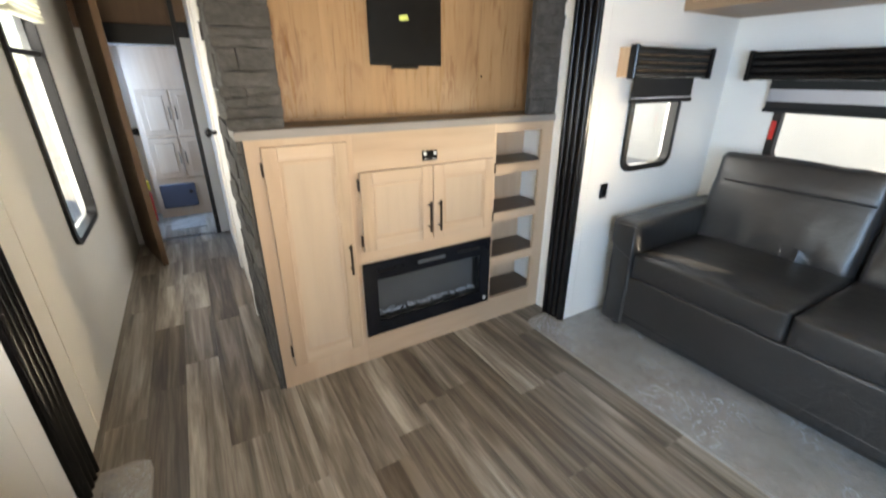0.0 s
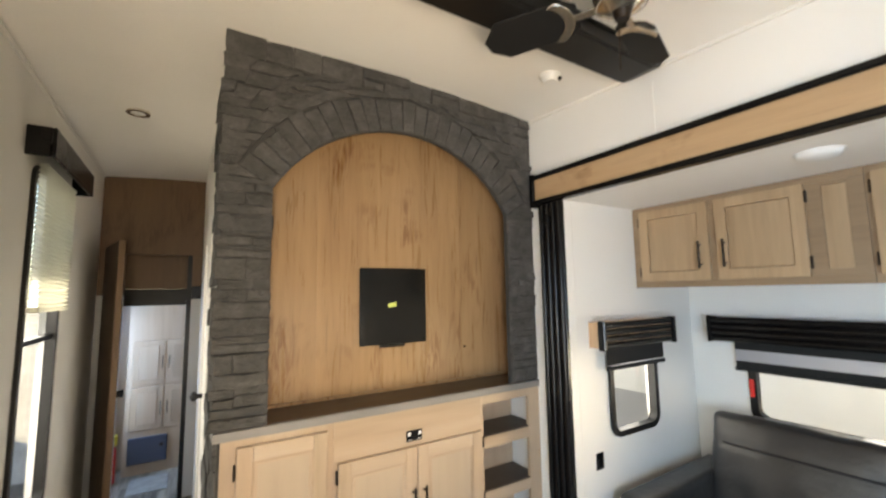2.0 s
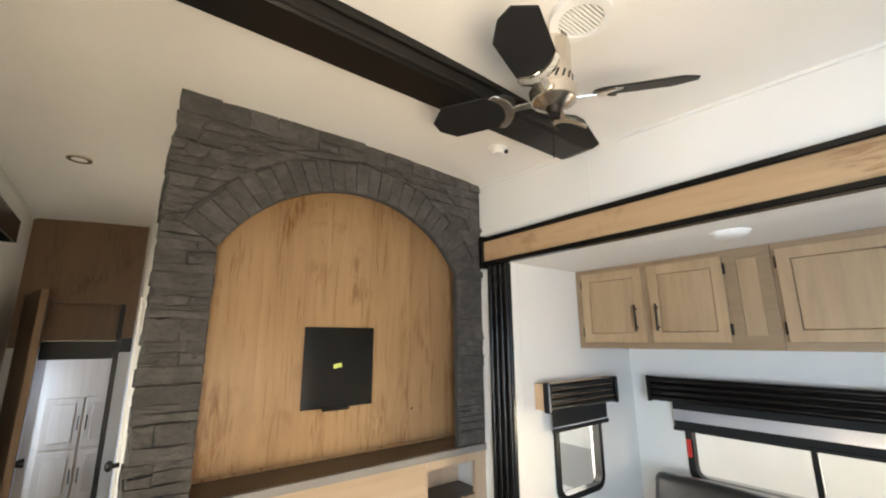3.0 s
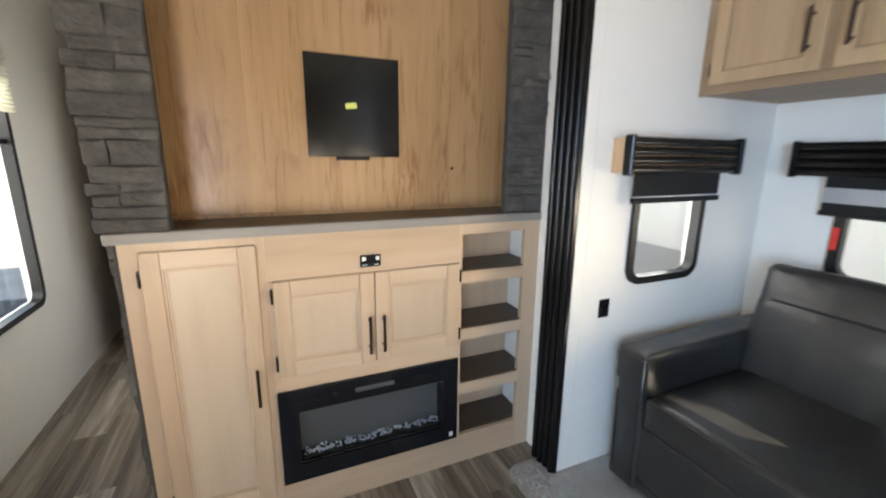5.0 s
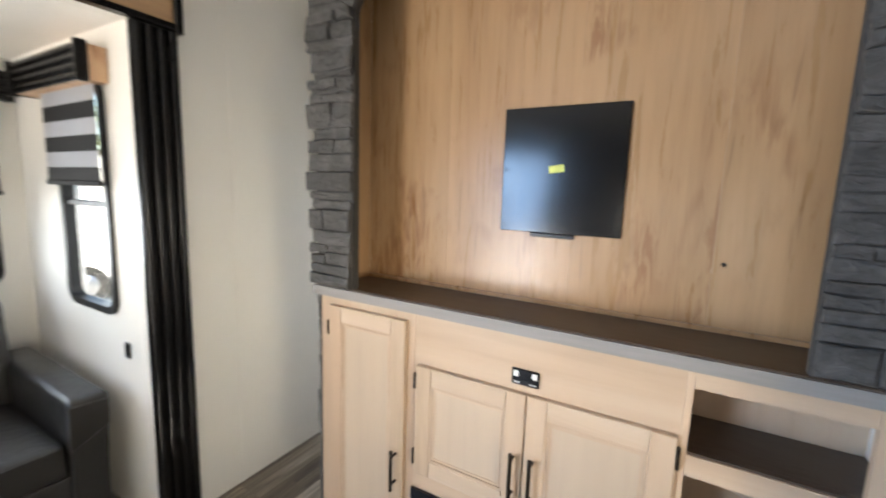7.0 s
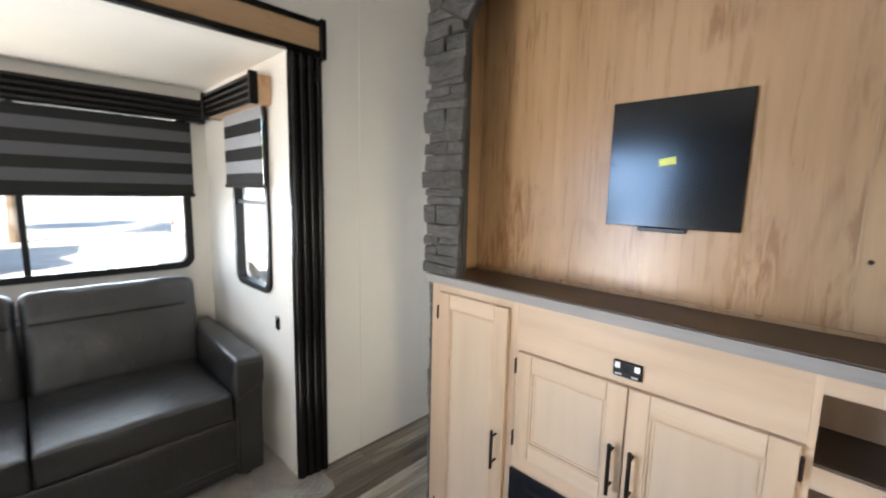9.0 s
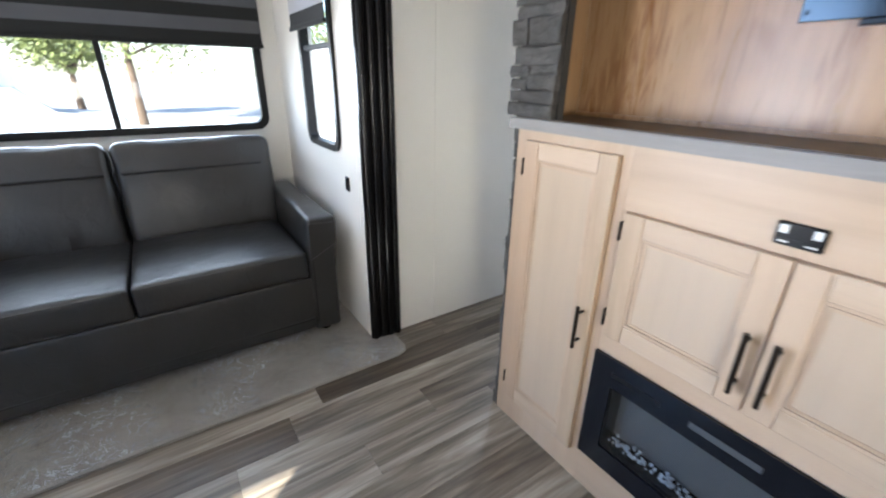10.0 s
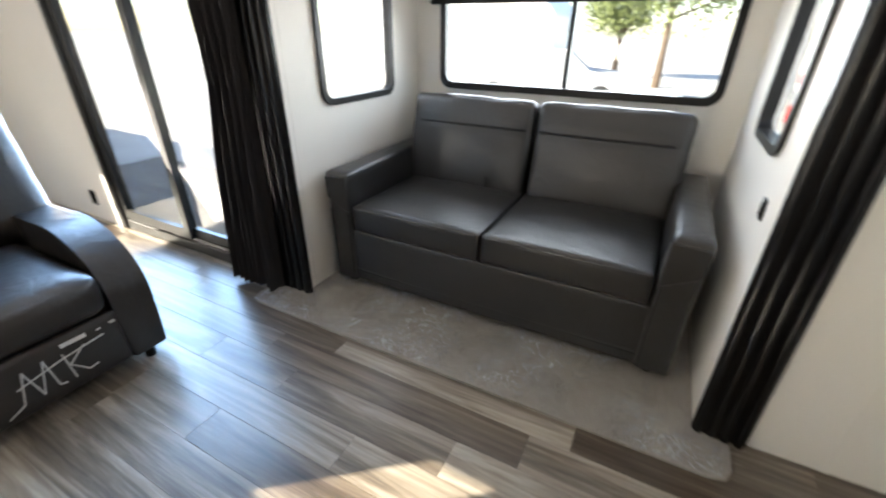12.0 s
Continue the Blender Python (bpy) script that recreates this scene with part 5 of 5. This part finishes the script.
# ---- overhead cabinets in the slide-out ----
def overhead_cabinet(y0, y1, doors):
    x0, x1, z0, z1 = 2.46, RBACK - 0.001, 1.675, SLIDE_TOP_R - 0.001
    t = thing("overhead_cabinet", "light maple overhead cabinet with raised-panel doors", "cabinet", (x0, (y0 + y1) / 2, z0), "overhead cabinets")
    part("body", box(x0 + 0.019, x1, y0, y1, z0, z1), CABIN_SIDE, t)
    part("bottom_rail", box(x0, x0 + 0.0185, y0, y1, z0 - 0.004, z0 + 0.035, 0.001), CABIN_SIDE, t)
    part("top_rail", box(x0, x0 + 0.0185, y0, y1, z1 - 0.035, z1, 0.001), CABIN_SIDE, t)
    edges = [y0] + [e for d in doors for e in (d[0], d[1])] + [y1]
    for a, b in zip(edges[::2], edges[1::2]):
        if b - a > 0.002:
            if b - a < 0.18:
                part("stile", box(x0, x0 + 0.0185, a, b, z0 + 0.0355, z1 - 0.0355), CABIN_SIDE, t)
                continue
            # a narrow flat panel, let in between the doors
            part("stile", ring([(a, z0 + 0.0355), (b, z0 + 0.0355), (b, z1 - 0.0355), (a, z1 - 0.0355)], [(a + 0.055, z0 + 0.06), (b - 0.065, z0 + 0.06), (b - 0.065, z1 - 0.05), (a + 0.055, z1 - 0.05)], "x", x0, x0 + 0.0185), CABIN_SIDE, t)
            part("flat_panel", box(x0 + 0.006, x0 + 0.0186, a + 0.0555, b - 0.0655, z0 + 0.0605, z1 - 0.0505), CABIN, t)
    for a, b, bar, hinge in doors:
        a, b, lo, hi = a - 0.01, b + 0.01, z0 + 0.03, z1 - 0.028
        x = x0 - 0.019
        d = part("door", ring([(a, lo), (b, lo), (b, hi), (a, hi)], [(a + 0.05, lo + 0.05), (b - 0.05, lo + 0.05), (b - 0.05, hi - 0.05), (a + 0.05, hi - 0.05)], "x", x, x0 - 0.0008), CABIN, t, "maple raised-panel door")
        mod = d.modifiers.new("edge", "BEVEL")
        mod.width, mod.segments, mod.limit_method = 0.003, 2, "ANGLE"
        part("panel", box(x + 0.007, x0 - 0.001, a + 0.0505, b - 0.0505, lo + 0.0505, hi - 0.0505, 0.005), CABIN, d)
        part("handle", tube((x - 0.026, bar, lo + 0.06), (x - 0.026, bar, lo + 0.20), 0.006), BRONZE, d, "dark bronze bar handle", True)
        for z in (lo + 0.08, lo + 0.18):
            part("handle_post", tube((x - 0.025, bar, z), (x - 0.0005, bar, z), 0.0045), BRONZE, d, "", True)
        for z in (lo + 0.06, hi - 0.06):
            part("hinge", box(x - 0.003, x0 - 0.0006, hinge - 0.004, hinge + 0.004, z - 0.027, z + 0.027, 0.003), BRONZE, d, "dark bronze hinge")


overhead_cabinet(0.59, S1 - 0.001, [(0.79, 1.13, 1.10, 0.775), (1.185, 1.54, 1.215, 1.553)])
overhead_cabinet(S0 + 0.001, 0.588, [(-0.25, 0.13, 0.10, -0.265), (0.19, 0.56, 0.22, 0.573)])

# ---- small wall things ----
def wall_switch(at, axis, inward, w=0.045, h=0.075):
    x, y, z = at
    t = thing("wall_switch", "small black switch plate on the white wall", "switch", at, "black wall plates")
    d0, d1 = (0.0006, 0.008)

    def bx(u0, u1, c0, c1, e0, e1, bev=0.002):
        lo, hi = sorted((inward * e0, inward * e1))
        return box(*((x + lo, x + hi, y + u0, y + u1) if axis == "x" else (x + u0, x + u1, y + lo, y + hi)), z + c0, z + c1, bev)

    part("plate", bx(-w / 2, w / 2, -h / 2, h / 2, d0, d1), BLACK_METAL, t)
    part("rocker", bx(-w / 4, w / 4, -h / 3.4, h / 3.4, d1 + 0.0003, d1 + 0.004), BLACK_TRIM, t)


wall_switch((2.045, S1, 0.78), "y", -1, 0.055, 0.082)
wall_switch((-0.60, S1, 0.80), "y", -1, 0.04, 0.07)
wall_switch((LEFT, -2.35, 0.175), "x", 1, 0.075, 0.11)

# ---- passage ----
bath = thing("bathroom_door", "white flush bathroom door with a black knob, closed", "door", (SIDE, 3.03, 0.0))
part("door_leaf", box(SIDE + 0.004, SIDE + 0.036, 2.664, 3.396, 0.004, 1.946, 0.002), WALL, bath)
for a, b in ((2.60, 2.659), (3.401, 3.46)):
    part("casing", box(SIDE - 0.012, SIDE - 0.0005, a, b, 0.0, 2.01, 0.002), WALL, bath, "white casing")
part("knob_stem", tube((SIDE + 0.0035, 3.29, 1.02), (SIDE - 0.03, 3.29, 1.02), 0.014), BLACK_METAL, bath, "black knob stem", True)
kb = bmesh.new()
bmesh.ops.create_uvsphere(kb, u_segments=16, v_segments=10, radius=0.03)
bmesh.ops.scale(kb, vec=(0.75, 1, 1), verts=kb.verts)
bmesh.ops.translate(kb, verts=kb.verts, vec=(SIDE - 0.045, 3.29, 1.02))
part("knob", kb, BLACK_METAL, bath, "round black knob", True)

bd = thing("bunk_room_door", "dark brown door standing open beside the passage wall", "door", (-0.33, 4.33, 0.0))
door_bm = box(0, 0.60, -0.018, 0.018, 0.01, 2.06, 0.002)
turn = Matrix.Translation((-0.36, 4.34, 0)) @ pose(0, 0, 0, 0, 0, -76)
bmesh.ops.transform(door_bm, matrix=turn, verts=door_bm.verts)
part("door_leaf", door_bm, DOOR_WOOD, bd)
eb = box(0.6003, 0.640, -0.020, 0.020, 0.01, 2.06, 0.003)
bmesh.ops.transform(eb, matrix=turn, verts=eb.verts)
part("door_edge", eb, DARK_WOOD, bd, "light wood door edge")
kb = tube((0.57, 0.019, 1.0), (0.57, 0.065, 1.0), 0.018, 0.028)
bmesh.ops.transform(kb, matrix=turn, verts=kb.verts)
part("knob", kb, BLACK_METAL, bd, "black knob", True)
for x0, x1 in ((-0.29, -0.2505), (0.1905, 0.225)):
    solid("trim_doorway", box(x0, x1, FRONT - 0.012, FRONT - 0.0005, 0.0, 2.02), BEAM, "dark brown doorway casing", "trim", "structure")

# bunk room beyond the doorway
wd = thing("bunk_wardrobe", "light maple wardrobe with two paired doors in the bunk room", "cabinet", (0.0, 5.2, 0.0))
part("body", box(-0.26, 0.50, 5.12, 5.338, 0.0, 1.615), MAPLE, wd)
for a, b, bar in ((-0.22, 0.04, 0.02), (0.055, 0.32, 0.075)):
    for z0, z1 in ((0.40, 0.80), (0.82, 1.24)):
        d = part("door", box(a, b, 5.10, 5.1195, z0, z1, 0.004), MAPLE, wd)
        part("panel", box(a + 0.05, b - 0.05, 5.092, 5.0997, z0 + 0.05, z1 - 0.05, 0.005), MAPLE, d)
        part("handle", tube((bar, 5.07, (z0 + z1) / 2 - 0.06), (bar, 5.07, (z0 + z1) / 2 + 0.06), 0.005), BRONZE, d, "dark bronze bar handle", True)
        for z in ((z0 + z1) / 2 - 0.045, (z0 + z1) / 2 + 0.045):
            part("handle_post", tube((bar, 5.07, z), (bar, 5.0995, z), 0.004), BRONZE, d)
pb = thing("storage_drawer", "dark navy panel drawer at the foot of the wardrobe", "drawer", (-0.05, 5.08, 0.12))
part("front", box(-0.22, 0.09, 5.086, 5.1195, 0.10, 0.34, 0.006), BLUE_BOX, pb)
part("pull", box(0.03, 0.06, 5.078, 5.0857, 0.24, 0.27, 0.002), BRONZE, pb)
fe = thing("fire_extinguisher", "red fire extinguisher with a yellow label", "extinguisher", (-0.335, 4.98, 0.02))
part("cylinder", tube((-0.335, 4.98, 0.02), (-0.335, 4.98, 0.30), 0.048, 0.048, 20), RED, fe, smooth=True)
part("shoulder", tube((-0.335, 4.98, 0.30), (-0.335, 4.98, 0.345), 0.048, 0.018, 20), RED, fe, smooth=True)
part("valve", box(-0.35, -0.32, 4.93, 5.0, 0.345, 0.40, 0.005), BLACK_METAL, fe, "black valve and lever")
part("label", tube((-0.335, 4.98, 0.34), (-0.335, 4.98, 0.42), 0.0505, 0.0505, 20), YELLOW, fe, "yellow tag", True)
en = thing("entry_door", "trailer entry door with a tall glass pane in a black frame", "door", (LEFT, 4.85, 0.02), kind="structure")
part("door_frame", ring([(4.53, 0.0), (5.17, 0.0), (5.17, 1.57), (4.53, 1.57)], [(4.62, 0.12), (5.08, 0.12), (5.08, 1.5), (4.62, 1.5)], "x", LEFT - 0.05, LEFT + 0.012), BLACK_FRAME, en)
pane = part("pane", box(LEFT - 0.03, LEFT - 0.026, 4.621, 5.079, 0.121, 1.499), GLASS, en, "clear glass pane")
pane.visible_shadow = False
solid("door_mat", box(-0.18, 0.12, 4.62, 5.0, 0.0005, 0.008, 0.003), CARPET, "pale grey door mat on the bunk room floor", "mat")

# ---- outdoors ----
GROUND = -0.85
solid("ground", box(-400, 400, -400, 400, GROUND - 0.2, GROUND), ASPHALT, "pale sunlit asphalt lot", "ground", "structure")


def trailer(at, turn, length, tint, label, tall=3.2, windows=True):
    t = thing("camper_trailer", label, "trailer", (0, 0, 0), "parked campers")
    part("body", prism([(-length / 2, 0.55), (length / 2 - 0.2, 0.55), (length / 2, 0.9), (length / 2, tall - 0.5), (length / 2 - 0.5, tall), (-length / 2, tall)], "y", -1.2, 1.2, 0.05), TRAILER_WHITE, t)
    part("stripe", box(-length / 2 + 0.1, length / 2 - 0.1, -1.215, -1.2005, 0.75, 1.25), tint, t, "painted side stripe")
    for x in (-length / 2 + 1.2, 0.2, length / 2 - 1.6) if windows else (length / 2 - 1.2,):
        w = part("window", box(x - 0.5, x + 0.5, -1.22, -1.2005, 1.65, 2.35, 0.01), TINTED_GLARE, t, "tinted window with its reflection painted grey")
        part("frame", ring([(x - 0.55, 1.6), (x + 0.55, 1.6), (x + 0.55, 2.4), (x - 0.55, 2.4)], [(x - 0.5, 1.65), (x + 0.5, 1.65), (x + 0.5, 2.35), (x - 0.5, 2.35)], "y", -1.225, -1.2002), TRAILER_GREY, w)
    for x in (-0.5, 0.45):
        for s in (-1, 1):
            wh = part("wheel", tube((x, s * 0.85, 0.36), (x, s * 1.12, 0.36), 0.36, 0.36, 22), TYRE, t, smooth=True)
            part("rim", tube((x, s * 1.1205, 0.36), (x, s * 1.135, 0.36), 0.2, 0.18, 18), ALU, wh, smooth=True)
    part("tail_light", box(-length / 2 - 0.02, -length / 2 - 0.001, 0.85, 1.05, 0.8, 1.1), RED, t, "red tail light")
    part("tongue", prism([(length / 2 - 0.3, -0.4), (length / 2 + 1.1, -0.04), (length / 2 + 1.1, 0.04), (length / 2 - 0.3, 0.4)], "z", 0.45, 0.55), BLACK_METAL, t, "black hitch tongue")
    part("jack", tube((length / 2 + 0.8, 0, 0.0), (length / 2 + 0.8, 0, 0.5), 0.05), BLACK_METAL, t)
    place_thing(t, pose(*at, GROUND, 0, 0, turn))
    return t


trailer((-15, -6, ), 84, 7.5, TRAILER_GREY, "white camper trailer with a grey stripe, parked across the lot")
trailer((-17, 9.0), 96, 8.0, TRAILER_GREY, "white camper trailer with a grey band, parked across the lot")
trailer((-9.5, 11), 150, 6.5, TRAILER_GREY, "white camper trailer with a grey stripe, parked ahead")
# its height and near end are set to keep sun off the right slide-out
trailer((6.2, 2.85), -90, 10.5, TRAILER_GREY, "tall white fifth-wheel camper parked close alongside", 4.1, False)
# unseen camper, added so that its shadow darkens the ground outside the patio
trailer((0.72, -12.2), 90, 12.6, TRAILER_GREY, "unseen white camper trailer added behind to shade the ground", 3.22, False)
trailer((7.4, -9), -90, 8.0, BLUE_PAINT, "white camper trailer with a blue stripe parked alongside")


def pickup(at, turn, paint, label):
    t = thing("pickup_truck", label, "truck", (0, 0, 0), "parked trucks")
    part("body", prism([(-2.7, 0.45), (2.6, 0.45), (2.7, 0.8), (2.6, 1.05), (1.2, 1.12), (0.6, 1.75), (-0.9, 1.75), (-1.0, 1.12), (-2.7, 1.12)], "y", -0.92, 0.92, 0.06), paint, t)
    for s in (-1, 1):
        part("side_window", prism([(-0.8, 1.15), (0.85, 1.15), (0.5, 1.65), (-0.75, 1.65)], "y", *sorted((s * 0.921, s * 0.93))), TINTED_GLARE, t, "tinted side window with its reflection painted grey")
        for x in (-1.7, 1.65):
            wh = part("wheel", tube((x, s * 0.72, 0.38), (x, s * 0.96, 0.38), 0.38, 0.38, 22), TYRE, t, smooth=True)
            part("rim", tube((x, s * 0.9605, 0.38), (x, s * 0.975, 0.38), 0.22, 0.2, 18), ALU, wh, smooth=True)
        part("tail_light", box(-2.73, -2.701, *sorted((s * 0.7, s * 0.9)), 0.8, 1.08), RED, t, "red tail light")
    place_thing(t, pose(*at, GROUND, 0, 0, turn))


pickup((-8.5, 6.0), 70, TRAILER_WHITE, "white pickup truck parked in the lot")
pickup((-14, -2.5), 100, TRAILER_GREY, "grey pickup truck parked across the lot")


def tree(at, h, seed):
    rng = random.Random(seed)
    t = thing("tree", "leafy green tree at the edge of the lot", "tree", (at[0], at[1], GROUND), "trees round the lot")
    base = Vector((at[0], at[1], GROUND))
    bm = tube(base, base + Vector((0.1, 0, h * 0.45)), 0.2, 0.11, 10)
    tips = []
    for i in range(9):
        a, e = rng.uniform(0, 6.28), rng.uniform(0.4, 1.2)
        s = base + Vector((0.1, 0, h * rng.uniform(0.3, 0.45)))
        q = s + Vector((math.cos(a) * math.cos(e), math.sin(a) * math.cos(e), math.sin(e))) * h * rng.uniform(0.3, 0.5)
        tube(s, q, 0.07, 0.02, 7, bm)
        tips += [q, s.lerp(q, 0.65)]
    part("trunk", bm, BARK, t)
    verts, faces = [], []
    for c in tips:
        for _ in range(230):
            d = Vector((rng.gauss(0, 1), rng.gauss(0, 1), rng.gauss(0, 0.8))) * h * 0.085
            p, u = c + d - base, Vector((rng.uniform(-1, 1), rng.uniform(-1, 1), rng.uniform(-1, 1))).normalized()
            w = u.orthogonal().normalized() * 0.06
            u *= 0.11
            k = len(verts)
            verts += [p - u, p + w, p + u, p - w]
            faces.append((k, k + 1, k + 2, k + 3))
    me = bpy.data.meshes.new("crown")
    me.from_pydata([tuple(p) for p in verts], [], faces)
    me.materials.append(LEAF)
    crown = new("crown", me)
    crown.parent = t


tree((-19, 10.5), 7, 1)
tree((-22, 0.5), 8, 2)
tree((-21, -12), 7.5, 3)
tree((15, 12), 8, 4)
tree((-13, 20), 8, 5)
tree((-27, -2.0), 5.5, 6)

# ---- pieces: stones ----
def stone_piece(owner, corners, y_back, y_front, rng, rough=1.2):
    """A split-faced stone from four corners (x, z): chipped outline, uneven face, worn edges."""
    base = ORIGIN[owner.name]
    c = [Vector((x, 0, z)) for x, z in corners]
    mid = sum(c, Vector()) / 4
    jit = lambda k: Vector((rng.uniform(-k, k), 0, rng.uniform(-k, k))) * rough
    size = min((c[0] - c[3]).length, (c[1] - c[2]).length, 0.05)
    line = []
    for p, q in zip(c, c[1:] + c[:1]):
        line += [p + jit(0.002), p.lerp(q, rng.uniform(0.35, 0.65)) + jit(0.0035)]
    inner = []
    for p in line:
        d = mid - p
        inner.append(p + d.normalized() * min(d.length * 0.5, size * rng.uniform(0.06, 0.16)))
    bm = bmesh.new()
    tilt_x, tilt_z = rng.uniform(-0.06, 0.06) * rough, rng.uniform(-0.12, 0.12) * rough

    def lay(points, depth, chip):
        return [bm.verts.new((p.x - base.x, depth + tilt_x * (p.x - mid.x) + tilt_z * (p.z - mid.z) + rng.uniform(-chip, chip) * rough - base.y, p.z - base.z)) for p in points]

    back = lay([mid + (p - mid) * 0.98 for p in line], y_back, 0.0)
    edge = lay(line, y_front + 0.004, 0.002)
    face = lay(inner, y_front, 0.0025)
    top = lay([mid + jit(0.01)], y_front - 0.001, 0.004)[0]
    for a, b in ((back, edge), (edge, face)):
        for i in range(8):
            j = (i + 1) % 8
            bm.faces.new((a[i], a[j], b[j], b[i]))
    for i in range(8):
        bm.faces.new((face[i], face[(i + 1) % 8], top))
    ob = new("stone", mesh_of("stone", bm, STONE))
    ob.parent = owner
    return ob


def stone_front():
    rng = random.Random(11)
    owner = thing("stone_arch", "grey stacked ledger stone surround with an arched opening", "stone wall", (1.08, STONE_Y, 1.18), kind="structure")
    gap = 0.0009
    # ring of arch stones
    half = math.asin((N1 - N0) / 2 / R_IN)
    n = 25
    for i in range(n):
        a0, a1 = -half + 2 * half * i / n, -half + 2 * half * (i + 1) / n
        a0, a1 = a0 + 0.0015, a1 - 0.0015
        ro = R_OUT + rng.uniform(-0.012, 0.01)
        ri = R_IN + rng.uniform(-0.003, 0.004)
        pts = [(AX + r * math.sin(a), ACZ + r * math.cos(a)) for r, a in ((ri, a0), (ri, a1), (ro, a1), (ro, a0))]
        pts = [(min(max(x, 0.282), RIGHT - 0.005), z) for x, z in pts]
        stone_piece(owner, pts, 1.8395, STONE_Y + rng.uniform(-0.003, 0.003), rng, 0.5)
    z = 1.1795
    while z < 2.70:
        z1 = z + rng.uniform(0.05, 0.09)
        if z1 > 2.66:
            z1 = 2.715
        for edge_l, edge_r, s in ((0.275, None, -1), (None, RIGHT - 0.006, 1)):
            def inner(zz):
                if zz < SPRING:
                    return N0 if s < 0 else N1
                if zz < Z_OUT:
                    return AX + s * (HALF_W + (R_OUT * HALF_W / R_IN - HALF_W) * (zz - SPRING) / (Z_OUT - SPRING))
                q = (R_OUT + 0.004) ** 2 - (zz - ACZ) ** 2
                return AX + s * (math.sqrt(q) if q > 0 else 0.0)

            def at(u, zz):
                a, b = (edge_l, inner(zz)) if s < 0 else (inner(zz), edge_r)
                return a + (b - a) * u

            width = max(at(1, z) - at(0, z), at(1, z1) - at(0, z1))
            if width < 0.02:
                continue
            k = max(1, round(width / rng.uniform(0.10, 0.22)))
            cuts = [0.0] + [(i + rng.uniform(-0.3, 0.3)) / k for i in range(1, k)] + [1.0]
            for a, b in zip(cuts, cuts[1:]):
                levels = rng.choice(([0, 1], [0, 1], [0, 0.5, 1], [0, 0.38, 1], [0, 0.62, 1], [0, 1], [0, 0.55, 1]))
                for v0, v1 in zip(levels, levels[1:]):
                    lo, hi = z + (z1 - z) * v0 + gap, z + (z1 - z) * v1 - gap
                    split = [a, b]
                    if (b - a) * width > 0.13 and rng.random() < 0.4:
                        split = [a, a + (b - a) * rng.uniform(0.3, 0.7), b]
                    for c0, c1 in zip(split, split[1:]):
                        ends = (rng.uniform(-0.013, 0.005) if s < 0 and c0 == 0 else gap, rng.uniform(-0.006, 0.004) if s > 0 and c1 == 1 else -gap)
                        pts = [(at(c0, lo) + ends[0], lo), (at(c1, lo) + ends[1], lo), (at(c1, hi) + ends[1], hi), (at(c0, hi) + ends[0], hi)]
                        if pts[1][0] - pts[0][0] + pts[2][0] - pts[3][0] < 0.02:
                            continue
                        stone_piece(owner, pts, 1.8395, STONE_Y + rng.choice((-0.010, -0.005, -0.002, 0.0, 0.003)) + rng.uniform(-0.002, 0.002), rng)
        z = z1


stone_front()


def stone_side():
    """The same stone along the passage side of the cabinet."""
    rng = random.Random(23)
    owner = thing("stone_side", "grey stacked ledger stone on the passage side", "stone wall", (0.30, 2.2, 0.0), kind="structure")
    base = ORIGIN[owner.name]
    part("backing", box(0.3003, 0.3095, 1.842, 2.598, 0.0, 2.69), GROUT, owner, "dark mortar backing")
    z = 0.004
    while z < 2.66:
        h = rng.choice((0.05, 0.06, 0.07, 0.08))
        y = 1.8405
        while y < 2.58:
            w = min(rng.uniform(0.18, 0.42), 2.596 - y)
            out = rng.choice((0.284, 0.287, 0.291, 0.294)) + rng.uniform(-0.002, 0.002)
            bm = box(out, 0.30, y + 0.0015, y + w - 0.0015, z + 0.0015, min(z + h, 2.69) - 0.0015)
            for vv in bm.verts:
                if vv.co.x < 0.297:
                    vv.co += Vector((rng.uniform(-0.002, 0.004), rng.uniform(-0.004, 0.004), rng.uniform(-0.004, 0.004)))
            bmesh.ops.translate(bm, verts=bm.verts, vec=-base)
            ob = new("stone", mesh_of("stone", bm, STONE))
            ob.parent = owner
            y += w
        z += h


stone_side()


# ---- pieces: floor planks ----
def planks():
    rng = random.Random(5)
    width = 0.148
    meshes = {}
    for length in (0.45, 0.6, 0.75, 0.9, 1.05, 1.2):
        bm = box(-width / 2 + 0.0004, width / 2 - 0.0004, 0.0004, length - 0.0004, -0.004, 0.0)
        top_edges = [e for e in bm.edges if e.verts[0].co.z > -0.001 and e.verts[1].co.z > -0.001]
        bmesh.ops.bevel(bm, geom=top_edges, offset=0.0006, segments=1, affect="EDGES")
        meshes[length] = mesh_of("plank", bm, PLANK)
    x = 0.345 - 0.074 - width * 5
    while x - width / 2 < RIGHT + 0.08:
        y = BACK - rng.uniform(0, 0.8)
        while y < 5.34:
            length = rng.choice(list(meshes))
            if y + length > BACK:
                ob = new("plank", meshes[length])
                ob.location = (x, y, 0.0)
                ob.parent = floor
            y += length
        x += width


planks()
